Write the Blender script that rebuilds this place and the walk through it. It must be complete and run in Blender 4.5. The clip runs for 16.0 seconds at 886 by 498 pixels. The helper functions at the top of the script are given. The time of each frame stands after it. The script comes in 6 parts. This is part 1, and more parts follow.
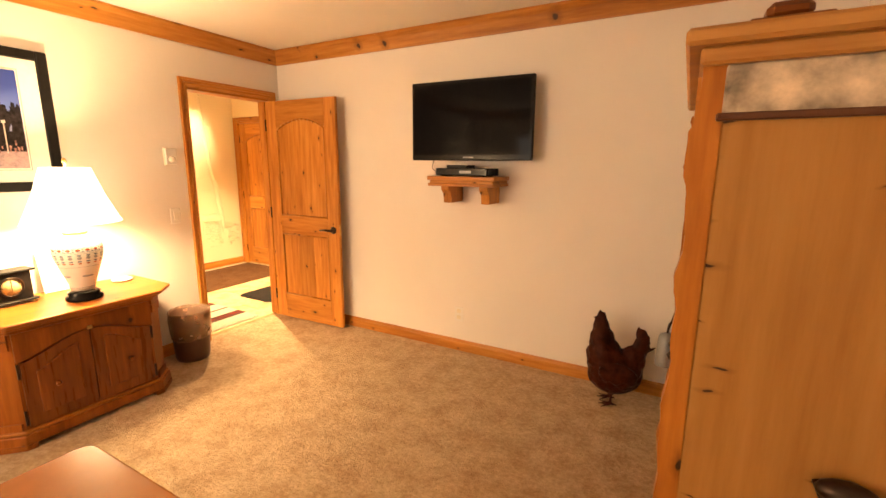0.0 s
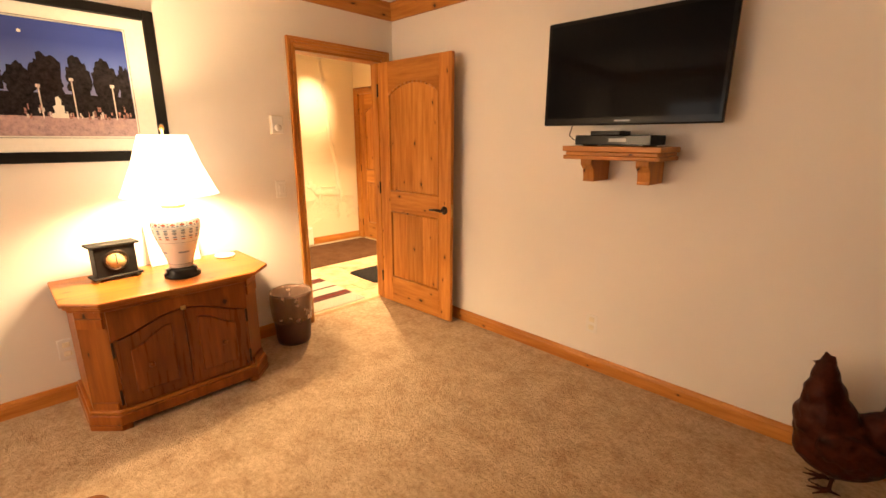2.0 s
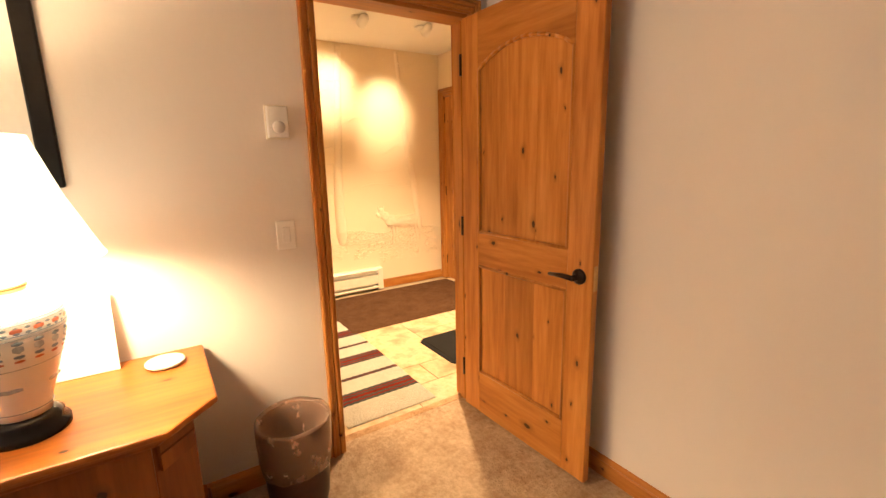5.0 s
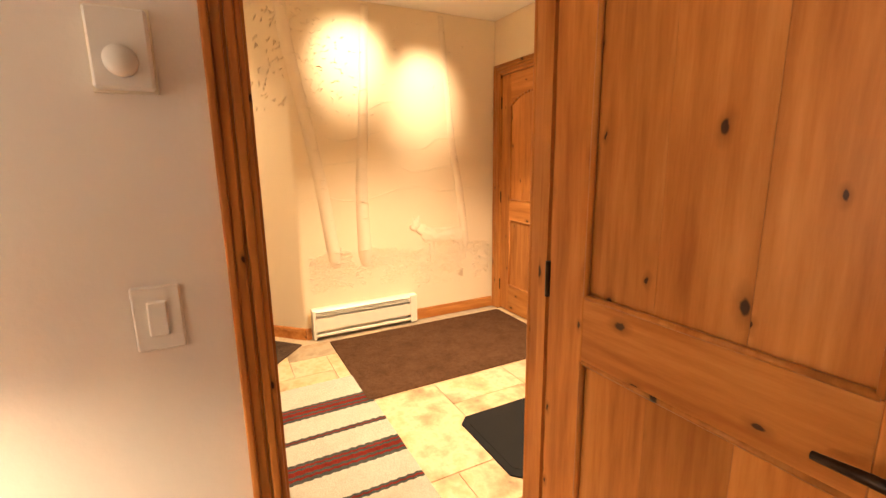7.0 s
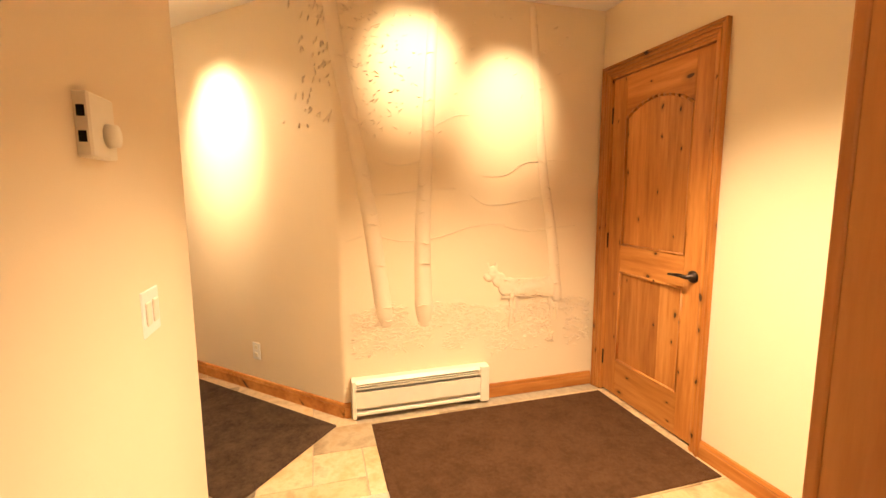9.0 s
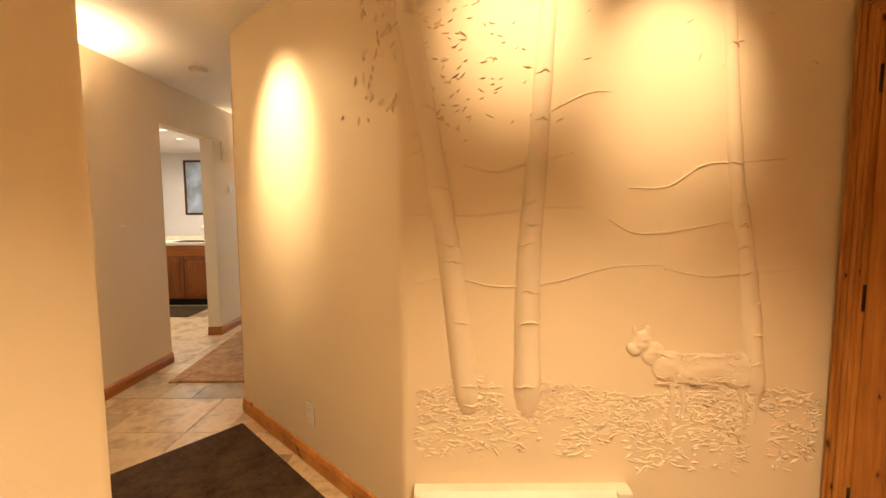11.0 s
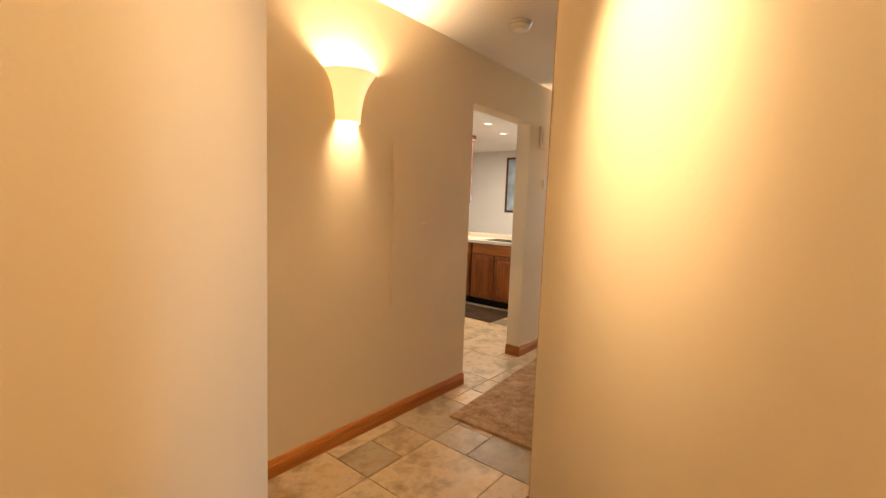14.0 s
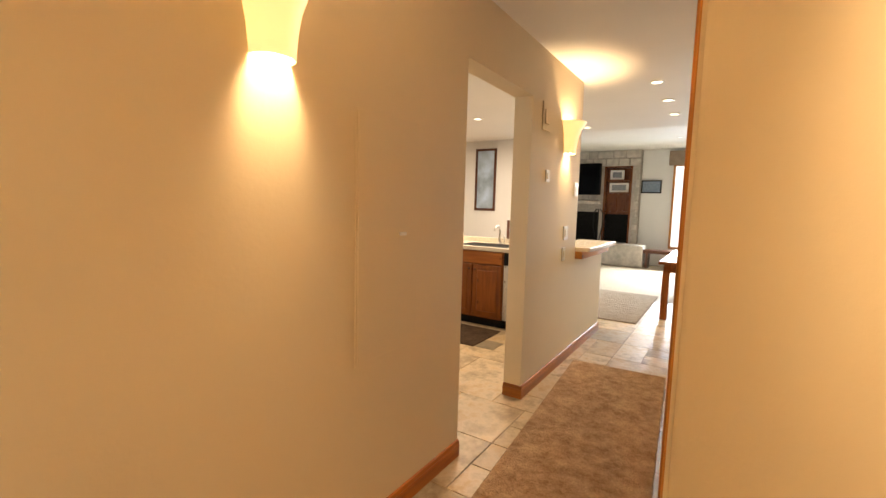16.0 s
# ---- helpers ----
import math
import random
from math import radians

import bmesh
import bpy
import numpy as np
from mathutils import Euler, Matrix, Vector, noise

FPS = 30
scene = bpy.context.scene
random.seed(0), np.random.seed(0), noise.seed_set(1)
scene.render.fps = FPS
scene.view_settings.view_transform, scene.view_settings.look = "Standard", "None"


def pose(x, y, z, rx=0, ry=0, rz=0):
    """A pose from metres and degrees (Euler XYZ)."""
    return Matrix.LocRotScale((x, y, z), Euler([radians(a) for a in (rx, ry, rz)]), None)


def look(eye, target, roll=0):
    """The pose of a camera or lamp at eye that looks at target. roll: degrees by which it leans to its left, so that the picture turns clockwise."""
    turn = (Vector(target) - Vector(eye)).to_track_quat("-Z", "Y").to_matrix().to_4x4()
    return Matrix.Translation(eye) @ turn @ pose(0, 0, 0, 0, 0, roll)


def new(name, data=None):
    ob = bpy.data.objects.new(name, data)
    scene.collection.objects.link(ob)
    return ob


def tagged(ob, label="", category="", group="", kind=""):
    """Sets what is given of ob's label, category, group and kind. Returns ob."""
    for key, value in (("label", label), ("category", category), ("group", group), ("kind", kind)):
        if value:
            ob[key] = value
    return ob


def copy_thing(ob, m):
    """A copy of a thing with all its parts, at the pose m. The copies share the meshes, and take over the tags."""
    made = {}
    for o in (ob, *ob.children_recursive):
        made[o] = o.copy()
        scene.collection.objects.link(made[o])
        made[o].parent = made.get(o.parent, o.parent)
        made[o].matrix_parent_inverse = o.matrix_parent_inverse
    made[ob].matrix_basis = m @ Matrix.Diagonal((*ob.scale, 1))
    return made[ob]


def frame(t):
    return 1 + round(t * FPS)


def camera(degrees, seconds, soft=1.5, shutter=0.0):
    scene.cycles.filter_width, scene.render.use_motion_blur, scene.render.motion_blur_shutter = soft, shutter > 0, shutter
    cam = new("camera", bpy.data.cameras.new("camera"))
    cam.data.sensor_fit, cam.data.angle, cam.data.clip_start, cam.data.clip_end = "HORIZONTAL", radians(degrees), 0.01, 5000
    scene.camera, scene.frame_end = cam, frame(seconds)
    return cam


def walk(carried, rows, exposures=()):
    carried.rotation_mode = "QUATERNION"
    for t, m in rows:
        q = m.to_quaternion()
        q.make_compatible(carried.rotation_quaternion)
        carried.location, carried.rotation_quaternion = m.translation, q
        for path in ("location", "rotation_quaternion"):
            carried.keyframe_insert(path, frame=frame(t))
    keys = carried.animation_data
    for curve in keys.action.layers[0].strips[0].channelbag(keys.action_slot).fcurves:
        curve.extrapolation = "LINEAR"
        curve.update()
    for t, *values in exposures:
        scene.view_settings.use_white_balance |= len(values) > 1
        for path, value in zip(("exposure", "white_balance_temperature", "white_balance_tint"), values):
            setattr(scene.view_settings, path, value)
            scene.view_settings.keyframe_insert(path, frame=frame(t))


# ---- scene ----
cam = camera(90.7, 16.0)
PATH = [
    (0, (0.112, 0.335, 1.494), (-0.837, 2.054, 1.115), 0.4),
    (0.5, (0.083, 0.462, 1.476), (-1.064, 2.042, 1.043), 0.5),
    (1, (-0.012, 0.567, 1.46), (-1.231, 2.084, 0.998), 0.3),
    (1.5, (-0.157, 0.717, 1.451), (-1.416, 2.209, 1.015), 1.4),
    (2, (-0.27, 0.834, 1.446), (-1.626, 2.222, 0.959), 0.2),
    (2.5, (-0.435, 1.032, 1.438), (-1.912, 2.306, 0.992), -0.3),
    (3, (-0.587, 1.215, 1.414), (-2.1, 2.437, 0.945), -0.7),
    (3.5, (-0.815, 1.379, 1.408), (-2.353, 2.586, 0.985), -0.6),
    (4, (-1.024, 1.537, 1.403), (-2.577, 2.717, 0.96), -1.4),
    (4.2, (-1.11, 1.612, 1.401), (-2.702, 2.747, 0.978), -1.3),
    (6.3, (-2.121, 2.219, 1.355), (-3.812, 3.214, 0.968), -1.3),
    (6.5, (-2.22, 2.291, 1.361), (-3.951, 3.226, 1.003), -1.3),
    (7, (-2.433, 2.405, 1.361), (-4.178, 3.298, 0.963), -0.8),
    (7.5, (-2.675, 2.509, 1.36), (-4.405, 3.434, 0.972), -0.9),
    (8, (-2.855, 2.594, 1.368), (-4.589, 3.51, 0.979), -1.4),
    (8.5, (-3.019, 2.765, 1.354), (-4.873, 3.456, 1.063), -1.2),
    (8.7, (-3.091, 2.779, 1.351), (-4.973, 3.397, 1.081), -0.7),
    (10.8, (-3.983, 3.055, 1.354), (-5.968, 3.204, 1.163), -1.2),
    (11, (-4.071, 3.07, 1.363), (-6.063, 3.078, 1.189), -0.2),
    (11.5, (-4.237, 3.05, 1.351), (-6.208, 2.811, 1.111), -0.0),
    (12, (-4.449, 2.984, 1.359), (-6.39, 2.545, 1.156), 0.2),
    (12.5, (-4.655, 2.925, 1.361), (-6.533, 2.286, 1.105), 0.0),
    (13, (-4.884, 2.844, 1.37), (-6.608, 1.857, 1.145), 2.0),
    (13.5, (-5.078, 2.718, 1.382), (-6.675, 1.54, 1.128), 2.0),
    (14, (-5.272, 2.55, 1.373), (-6.822, 1.3, 1.179), 2.1),
    (14.5, (-5.441, 2.391, 1.375), (-6.937, 1.08, 1.165), 2.2),
    (15, (-5.655, 2.169, 1.387), (-7.116, 0.819, 1.186), 2.3),
    (15.5, (-5.805, 1.994, 1.39), (-7.322, 0.713, 1.153), 2.4),
    (16, (-5.957, 1.792, 1.386), (-7.627, 0.711, 1.184), 1.5),
]
EXPOSURES = [(0.0, 0.6, 7500, 10), (1.0, 0.45, 7000, 10), (2.5, 0.18, 6800, 10), (4.2, -0.02, 6600, 10), (7.0, -0.12, 5850, 10), (8.7, -0.15, 6000, 10), (10.8, -0.75, 6600, 10), (12.5, -0.95, 6800, 10), (13.5, -0.75, 6400, 10), (14.2, -1.0, 6700, 10), (15.0, -1.05, 6900, 10), (16.0, -0.85, 7000, 10)]
walk(cam, [(t, look(eye, target, roll)) for t, eye, target, roll in PATH], EXPOSURES)

# ---- world and lights ----
world = bpy.data.worlds.new("world")
scene.world = world
world.use_nodes = True
wn = world.node_tree.nodes
sky = wn.new("ShaderNodeTexSky")
sky.sky_type = "NISHITA"
sky.sun_disc = False
sky.sun_elevation = radians(35)
sky.sun_rotation = radians(20)
world.node_tree.links.new(sky.outputs[0], wn["Background"].inputs[0])
wn["Background"].inputs[1].default_value = 0.12

WARM = (1.0, 0.70, 0.40)
SPOT = (1.0, 0.71, 0.41)
DAY = (0.72, 0.86, 1.0)


def point_lamp(name, at, watts, colour, radius=0.04):
    data = bpy.data.lights.new(name, "POINT")
    data.energy, data.color, data.shadow_soft_size = watts, colour, radius
    ob = new(name, data)
    ob.location = at
    return ob


def spot_lamp(name, at, target, watts, colour, cone, blend=1.0, radius=0.03):
    data = bpy.data.lights.new(name, "SPOT")
    data.energy, data.color, data.shadow_soft_size = watts, colour, radius
    data.spot_size, data.spot_blend = radians(cone), blend
    ob = new(name, data)
    ob.matrix_world = look(at, target)
    return ob


def area_lamp(name, at, target, watts, colour, sx, sy):
    data = bpy.data.lights.new(name, "AREA")
    data.energy, data.color, data.shape, data.size, data.size_y = watts, colour, "RECTANGLE", sx, sy
    ob = new(name, data)
    ob.matrix_world = look(at, target)
    return ob


CEIL = 2.50
point_lamp("table_lamp_bulb", (-2.96, 1.495, 1.29), 100, WARM, 0.08)
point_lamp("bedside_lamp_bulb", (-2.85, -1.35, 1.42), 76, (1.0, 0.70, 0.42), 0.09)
# weak fill from the south wall; the window it shines from is added
area_lamp("bedroom_fill_light", (-1.9, -2.14, 1.45), (-1.9, 0, 1.3), 8, (1.0, 0.93, 0.84), 1.3, 1.2)
spot_lamp("mural_spot_a", (-5.02, 3.37, 2.46), (-5.78, 3.37, 2.08), 150, SPOT, 49, 1.0, 0.06)
spot_lamp("mural_spot_b", (-5.02, 3.95, 2.46), (-5.78, 3.95, 1.86), 150, SPOT, 47, 1.0, 0.06)
spot_lamp("angled_wall_spot", (-6.02, 1.80, 2.46), (-6.49, 2.21, 1.78), 350, SPOT, 54, 1.0, 0.08)
spot_lamp("opposite_wall_spot", (-5.98, 2.10, 2.46), (-5.82, 1.95, 0.6), 80, SPOT, 130)
# added fill over the entry, brightens floor and mural; no known fitting
spot_lamp("entry_fill_spot", (-4.40, 3.70, 2.46), (-4.45, 3.60, 0), 720, SPOT, 108)
point_lamp("sconce_bulb_a", (-6.80, 0.662, 1.94), 205, WARM, 0.05)
point_lamp("sconce_bulb_b", (-9.62, 0.662, 1.94), 140, WARM, 0.05)
area_lamp("kitchen_spots_light", (-10.9, -1.0, 2.44), (-10.9, -1.0, 0), 190, (1.0, 0.84, 0.66), 2.2, 1.8)
area_lamp("living_window_light", (-17.7, 1.3, 1.5), (-15.2, 0.7, 0.0), 530, DAY, 1.3, 1.9).data.spread = radians(105)
area_lamp("living_spots_light", (-11.6, 1.2, 2.46), (-11.6, 1.2, 0), 33, (1.0, 0.80, 0.58), 2.4, 0.8)


# ---- materials ----
def material(name, rough=0.6, metal=0.0, colour=(0.8, 0.8, 0.8)):
    m = bpy.data.materials.new(name)
    m.use_nodes = True
    b = m.node_tree.nodes["Principled BSDF"]
    b.inputs["Base Color"].default_value = (*colour, 1)
    b.inputs["Roughness"].default_value = rough
    b.inputs["Metallic"].default_value = metal
    return m, m.node_tree.nodes, m.node_tree.links, b


def ramp(nodes, links, fac, stops):
    r = nodes.new("ShaderNodeValToRGB")
    e = r.color_ramp.elements
    while len(e) < len(stops):
        e.new(0.5)
    for k, (p, c) in enumerate(stops):
        e[k].position, e[k].color = p, (*c, 1)
    links.new(fac, r.inputs[0])
    return r.outputs[0]


def coords(nodes, links, scale=(1, 1, 1), per_object=True, kind="Object"):
    tc = nodes.new("ShaderNodeTexCoord")
    mp = nodes.new("ShaderNodeMapping")
    mp.inputs["Scale"].default_value = scale
    if per_object:
        oi = nodes.new("ShaderNodeObjectInfo")
        mul = nodes.new("ShaderNodeVectorMath")
        mul.operation = "SCALE"
        mul.inputs[0].default_value = (13.0, 7.0, 5.0)
        links.new(oi.outputs["Random"], mul.inputs["Scale"])
        add = nodes.new("ShaderNodeVectorMath")
        links.new(tc.outputs[kind], add.inputs[0])
        links.new(mul.outputs[0], add.inputs[1])
        links.new(add.outputs[0], mp.inputs["Vector"])
    else:
        links.new(tc.outputs[kind], mp.inputs["Vector"])
    return mp.outputs[0]


def tex_noise(nodes, links, vec, scale, detail=4, rough=0.55):
    n = nodes.new("ShaderNodeTexNoise")
    n.inputs["Scale"].default_value, n.inputs["Detail"].default_value, n.inputs["Roughness"].default_value = scale, detail, rough
    links.new(vec, n.inputs["Vector"])
    return n.outputs["Fac"]


def math_node(nodes, links, op, a, b=None, clamp=False):
    n = nodes.new("ShaderNodeMath")
    n.operation, n.use_clamp = op, clamp
    for k, v in enumerate((a, b)):
        if v is None:
            continue
        if isinstance(v, (int, float)):
            n.inputs[k].default_value = v
        else:
            links.new(v, n.inputs[k])
    return n.outputs[0]


def mixed(nodes, links, fac, a, b, mode="MIX"):
    n = nodes.new("ShaderNodeMix")
    n.data_type, n.blend_type = "RGBA", mode
    if isinstance(fac, (int, float)):
        n.inputs[0].default_value = fac
    else:
        links.new(fac, n.inputs[0])
    for k, v in ((6, a), (7, b)):
        if isinstance(v, tuple):
            n.inputs[k].default_value = (*v, 1)
        else:
            links.new(v, n.inputs[k])
    return n.outputs[2]


def bumped(nodes, links, b, height, strength, dist=0.01):
    n = nodes.new("ShaderNodeBump")
    n.inputs["Strength"].default_value, n.inputs["Distance"].default_value = strength, dist
    links.new(height, n.inputs["Height"])
    links.new(n.outputs[0], b.inputs["Normal"])


def wood(name, axis, light, mid, dark, knots=0.9, rough=0.38, knot_scale=6.0, squash=0.62):
    """Knotty softwood with its grain along one axis."""
    m, n, l, b = material(name, rough)
    squeeze = {"x": (0.09, 1, 1), "y": (1, 0.09, 1), "z": (1, 1, 0.09)}[axis]
    v = coords(n, l)
    mp = n.new("ShaderNodeMapping")
    mp.inputs["Scale"].default_value = squeeze
    l.new(v, mp.inputs["Vector"])
    g = tex_noise(n, l, mp.outputs[0], 34, 5, 0.6)
    wide = tex_noise(n, l, mp.outputs[0], 7, 3, 0.5)
    fac = math_node(n, l, "ADD", math_node(n, l, "MULTIPLY", g, 0.5), math_node(n, l, "MULTIPLY", wide, 0.5))
    col = ramp(n, l, fac, [(0.34, dark), (0.5, mid), (0.66, light)])
    wob = n.new("ShaderNodeTexNoise")
    wob.inputs["Scale"].default_value = 26
    l.new(v, wob.inputs["Vector"])
    mm = n.new("ShaderNodeVectorMath")
    mm.operation = "MULTIPLY_ADD"
    mm.inputs[1].default_value = (0.016, 0.016, 0.016)
    l.new(wob.outputs["Color"], mm.inputs[0])
    l.new(v, mm.inputs[2])
    xyz = n.new("ShaderNodeSeparateXYZ")
    l.new(mm.outputs[0], xyz.inputs[0])
    along, p, q = {"x": ("X", "Y", "Z"), "y": ("Y", "X", "Z"), "z": ("Z", "X", "Y")}[axis]
    mk = n.new("ShaderNodeCombineXYZ")
    l.new(math_node(n, l, "ADD", math_node(n, l, "MULTIPLY", xyz.outputs[p], 1.25), math_node(n, l, "MULTIPLY", xyz.outputs[q], 1.25)), mk.inputs[0])
    l.new(math_node(n, l, "MULTIPLY", xyz.outputs[along], squash), mk.inputs[1])
    vor = n.new("ShaderNodeTexVoronoi")
    vor.voronoi_dimensions = "2D"
    vor.inputs["Scale"].default_value = knot_scale
    l.new(mk.outputs[0], vor.inputs["Vector"])
    sep = n.new("ShaderNodeSeparateColor")
    l.new(vor.outputs["Color"], sep.inputs[0])
    gate = math_node(n, l, "GREATER_THAN", sep.outputs[0], 1.0 - knots * 0.68)
    kd = math_node(n, l, "MULTIPLY", vor.outputs["Distance"], math_node(n, l, "ADD", math_node(n, l, "MULTIPLY", sep.outputs[1], 1.9), 0.85))
    halo = n.new("ShaderNodeMapRange")
    halo.inputs["From Min"].default_value, halo.inputs["From Max"].default_value = 0.22, 0.05
    l.new(kd, halo.inputs["Value"])
    core = n.new("ShaderNodeMapRange")
    core.inputs["From Min"].default_value, core.inputs["From Max"].default_value = 0.085, 0.055
    l.new(kd, core.inputs["Value"])
    hf = math_node(n, l, "MULTIPLY", math_node(n, l, "MULTIPLY", halo.outputs[0], gate), 0.6)
    col = mixed(n, l, hf, col, tuple(c * 0.55 for c in dark))
    cf = math_node(n, l, "MULTIPLY", core.outputs[0], gate)
    col = mixed(n, l, math_node(n, l, "MULTIPLY", cf, 0.92), col, (0.03, 0.012, 0.006))
    oi = n.new("ShaderNodeObjectInfo")
    hsv = n.new("ShaderNodeHueSaturation")
    l.new(col, hsv.inputs["Color"])
    l.new(math_node(n, l, "ADD", math_node(n, l, "MULTIPLY", oi.outputs["Random"], 0.24), 0.88), hsv.inputs["Value"])
    l.new(hsv.outputs[0], b.inputs["Base Color"])
    l.new(math_node(n, l, "ADD", math_node(n, l, "MULTIPLY", g, 0.3), rough - 0.15), b.inputs["Roughness"])
    b.inputs["Specular IOR Level"].default_value = 0.28
    bumped(n, l, b, g, 0.15, 0.003)
    return m


def plaster(name, base, fine=0.35, rough=0.75):
    m, n, l, b = material(name, rough)
    v = coords(n, l, per_object=False)
    a = tex_noise(n, l, v, 55, 4, 0.6)
    c = tex_noise(n, l, v, 1.3, 3)
    col = ramp(n, l, c, [(0.3, tuple(x * 0.95 for x in base)), (0.7, base)])
    l.new(col, b.inputs["Base Color"])
    big = tex_noise(n, l, v, 9, 3)
    bumped(n, l, b, math_node(n, l, "ADD", a, math_node(n, l, "MULTIPLY", big, 1.0)), fine * 0.6, 0.003)
    return m


def carpet(name, light, dark, scale=1.0, rough=0.95):
    m, n, l, b = material(name, rough)
    v = coords(n, l, per_object=False)
    fib = tex_noise(n, l, v, 190 * scale, 3, 0.7)
    tuft = tex_noise(n, l, v, 38 * scale, 4, 0.65)
    lie = tex_noise(n, l, v, 7, 5, 0.7)
    f = math_node(n, l, "ADD", math_node(n, l, "MULTIPLY", tuft, 0.45), math_node(n, l, "MULTIPLY", lie, 0.55))
    col = ramp(n, l, f, [(0.38, dark), (0.6, light)])
    col = mixed(n, l, math_node(n, l, "MULTIPLY", fib, 0.35), col, tuple(x * 0.5 for x in dark))
    l.new(col, b.inputs["Base Color"])
    b.inputs["Specular IOR Level"].default_value = 0.1
    bumped(n, l, b, math_node(n, l, "ADD", fib, math_node(n, l, "MULTIPLY", tuft, 2.0)), 0.9, 0.012)
    return m


def plain(name, colour, rough=0.5, metal=0.0, var=0.12, scale=14, bump=0.08):
    m, n, l, b = material(name, rough, metal, colour)
    v = coords(n, l)
    f = tex_noise(n, l, v, scale, 4)
    l.new(ramp(n, l, f, [(0.3, tuple(c * (1 - var) for c in colour)), (0.7, tuple(min(1, c * (1 + var)) for c in colour))]), b.inputs["Base Color"])
    l.new(math_node(n, l, "ADD", math_node(n, l, "MULTIPLY", f, 0.2), max(0.02, rough - 0.1)), b.inputs["Roughness"])
    if bump:
        bumped(n, l, b, tex_noise(n, l, v, scale * 12, 3), bump, 0.002)
    return m


def glow(name, colour, strength, base=(0.9, 0.85, 0.75)):
    m, n, l, b = material(name, 0.6, 0.0, base)
    v = coords(n, l)
    f = tex_noise(n, l, v, 30, 3)
    b.inputs["Emission Color"].default_value = (*colour, 1)
    l.new(math_node(n, l, "MULTIPLY", math_node(n, l, "ADD", math_node(n, l, "MULTIPLY", f, 0.3), 0.85), strength), b.inputs["Emission Strength"])
    return m


PL, PM, PD = (0.60, 0.275, 0.070), (0.47, 0.190, 0.040), (0.31, 0.105, 0.018)
pine_x = wood("knotty_pine_along_x", "x", PL, PM, PD)
pine_y = wood("knotty_pine_along_y", "y", PL, PM, PD)
pine_z = wood("knotty_pine_along_z", "z", PL, PM, PD)
CL, CM, CD = (0.31, 0.098, 0.016), (0.225, 0.064, 0.010), (0.14, 0.036, 0.0055)
chestnut_z = wood("chestnut_stained_pine_along_z", "z", CL, CM, CD, 0.35, 0.34)
DL, DM, DD = (0.27, 0.082, 0.014), (0.19, 0.052, 0.009), (0.115, 0.029, 0.005)
cherry_x = wood("stained_wood_along_x", "x", DL, DM, DD, 0.25, 0.3)
cherry_y = wood("stained_wood_along_y", "y", DL, DM, DD, 0.25, 0.3)
cherry_z = wood("stained_wood_along_z", "z", DL, DM, DD, 0.25, 0.3)
AL, AM, AD = (0.45, 0.165, 0.030), (0.34, 0.110, 0.018), (0.22, 0.062, 0.009)
amber_z = wood("amber_pine_along_z", "z", AL, AM, AD, 0.6)
amber_x = wood("amber_pine_along_x", "x", AL, AM, AD, 0.5)
amber_y = wood("amber_pine_along_y", "y", AL, AM, AD, 0.5)
pale_z = wood("pale_pine_along_z", "z", (0.41, 0.205, 0.060), (0.37, 0.175, 0.047), (0.31, 0.135, 0.033), 0.7, 0.5, 3.2, 5.0)
pale_x = wood("pale_pine_along_x", "x", (0.50, 0.26, 0.085), (0.43, 0.205, 0.06), (0.33, 0.14, 0.036), 0.4, 0.5, 4.5)
dark_x = wood("dark_walnut_along_x", "x", (0.13, 0.05, 0.025), (0.09, 0.032, 0.016), (0.05, 0.018, 0.01), 0.1, 0.35)
dark_z = wood("dark_walnut_along_z", "z", (0.13, 0.05, 0.025), (0.09, 0.032, 0.016), (0.05, 0.018, 0.01), 0.1, 0.35)
wall_paint = plaster("bedroom_wall_plaster", (0.82, 0.77, 0.715))
hall_paint = plaster("hall_wall_plaster", (0.80, 0.67, 0.47))
white_paint = plaster("living_wall_plaster", (0.80, 0.79, 0.77))
ceil_paint = plaster("ceiling_plaster", (0.84, 0.80, 0.74), 0.5)
mural_plaster = plaster("sculpted_plaster", (0.80, 0.68, 0.50), 0.7)
bed_carpet = carpet("beige_carpet", (0.74, 0.555, 0.37), (0.45, 0.30, 0.18))
rug_brown = carpet("brown_ribbed_mat", (0.150, 0.072, 0.034), (0.090, 0.042, 0.019), 1.4)
rug_char = carpet("charcoal_brown_runner", (0.135, 0.082, 0.050), (0.060, 0.035, 0.021), 1.2)
rug_beige = carpet("beige_shag_rug", (0.66, 0.43, 0.24), (0.36, 0.20, 0.095), 0.5)
rug_tan = carpet("tan_living_rug", (0.46, 0.36, 0.27), (0.34, 0.26, 0.19), 1.0)
rubber_black = plain("black_rubber", (0.012, 0.011, 0.011), 0.7, 0, 0.2, 60, 0.5)
white_plastic = plain("white_plastic", (0.80, 0.78, 0.74), 0.35, 0, 0.02, 10, 0)
black_gloss = plain("black_gloss_plastic", (0.012, 0.011, 0.011), 0.18, 0, 0.1, 20, 0)
black_matte = plain("black_painted_wood", (0.009, 0.008, 0.0075), 0.5, 0, 0.2, 30, 0.1)
screen_glass = material("dark_screen", 0.06, 0.0, (0.004, 0.004, 0.005))[0]
screen_glass.node_tree.nodes["Principled BSDF"].inputs["Specular IOR Level"].default_value = 0.05
bronze = plain("oil_rubbed_bronze", (0.045, 0.030, 0.022), 0.38, 0.85, 0.3, 40, 0.1)
brass = plain("aged_brass", (0.62, 0.42, 0.17), 0.32, 0.9, 0.15, 30, 0.05)
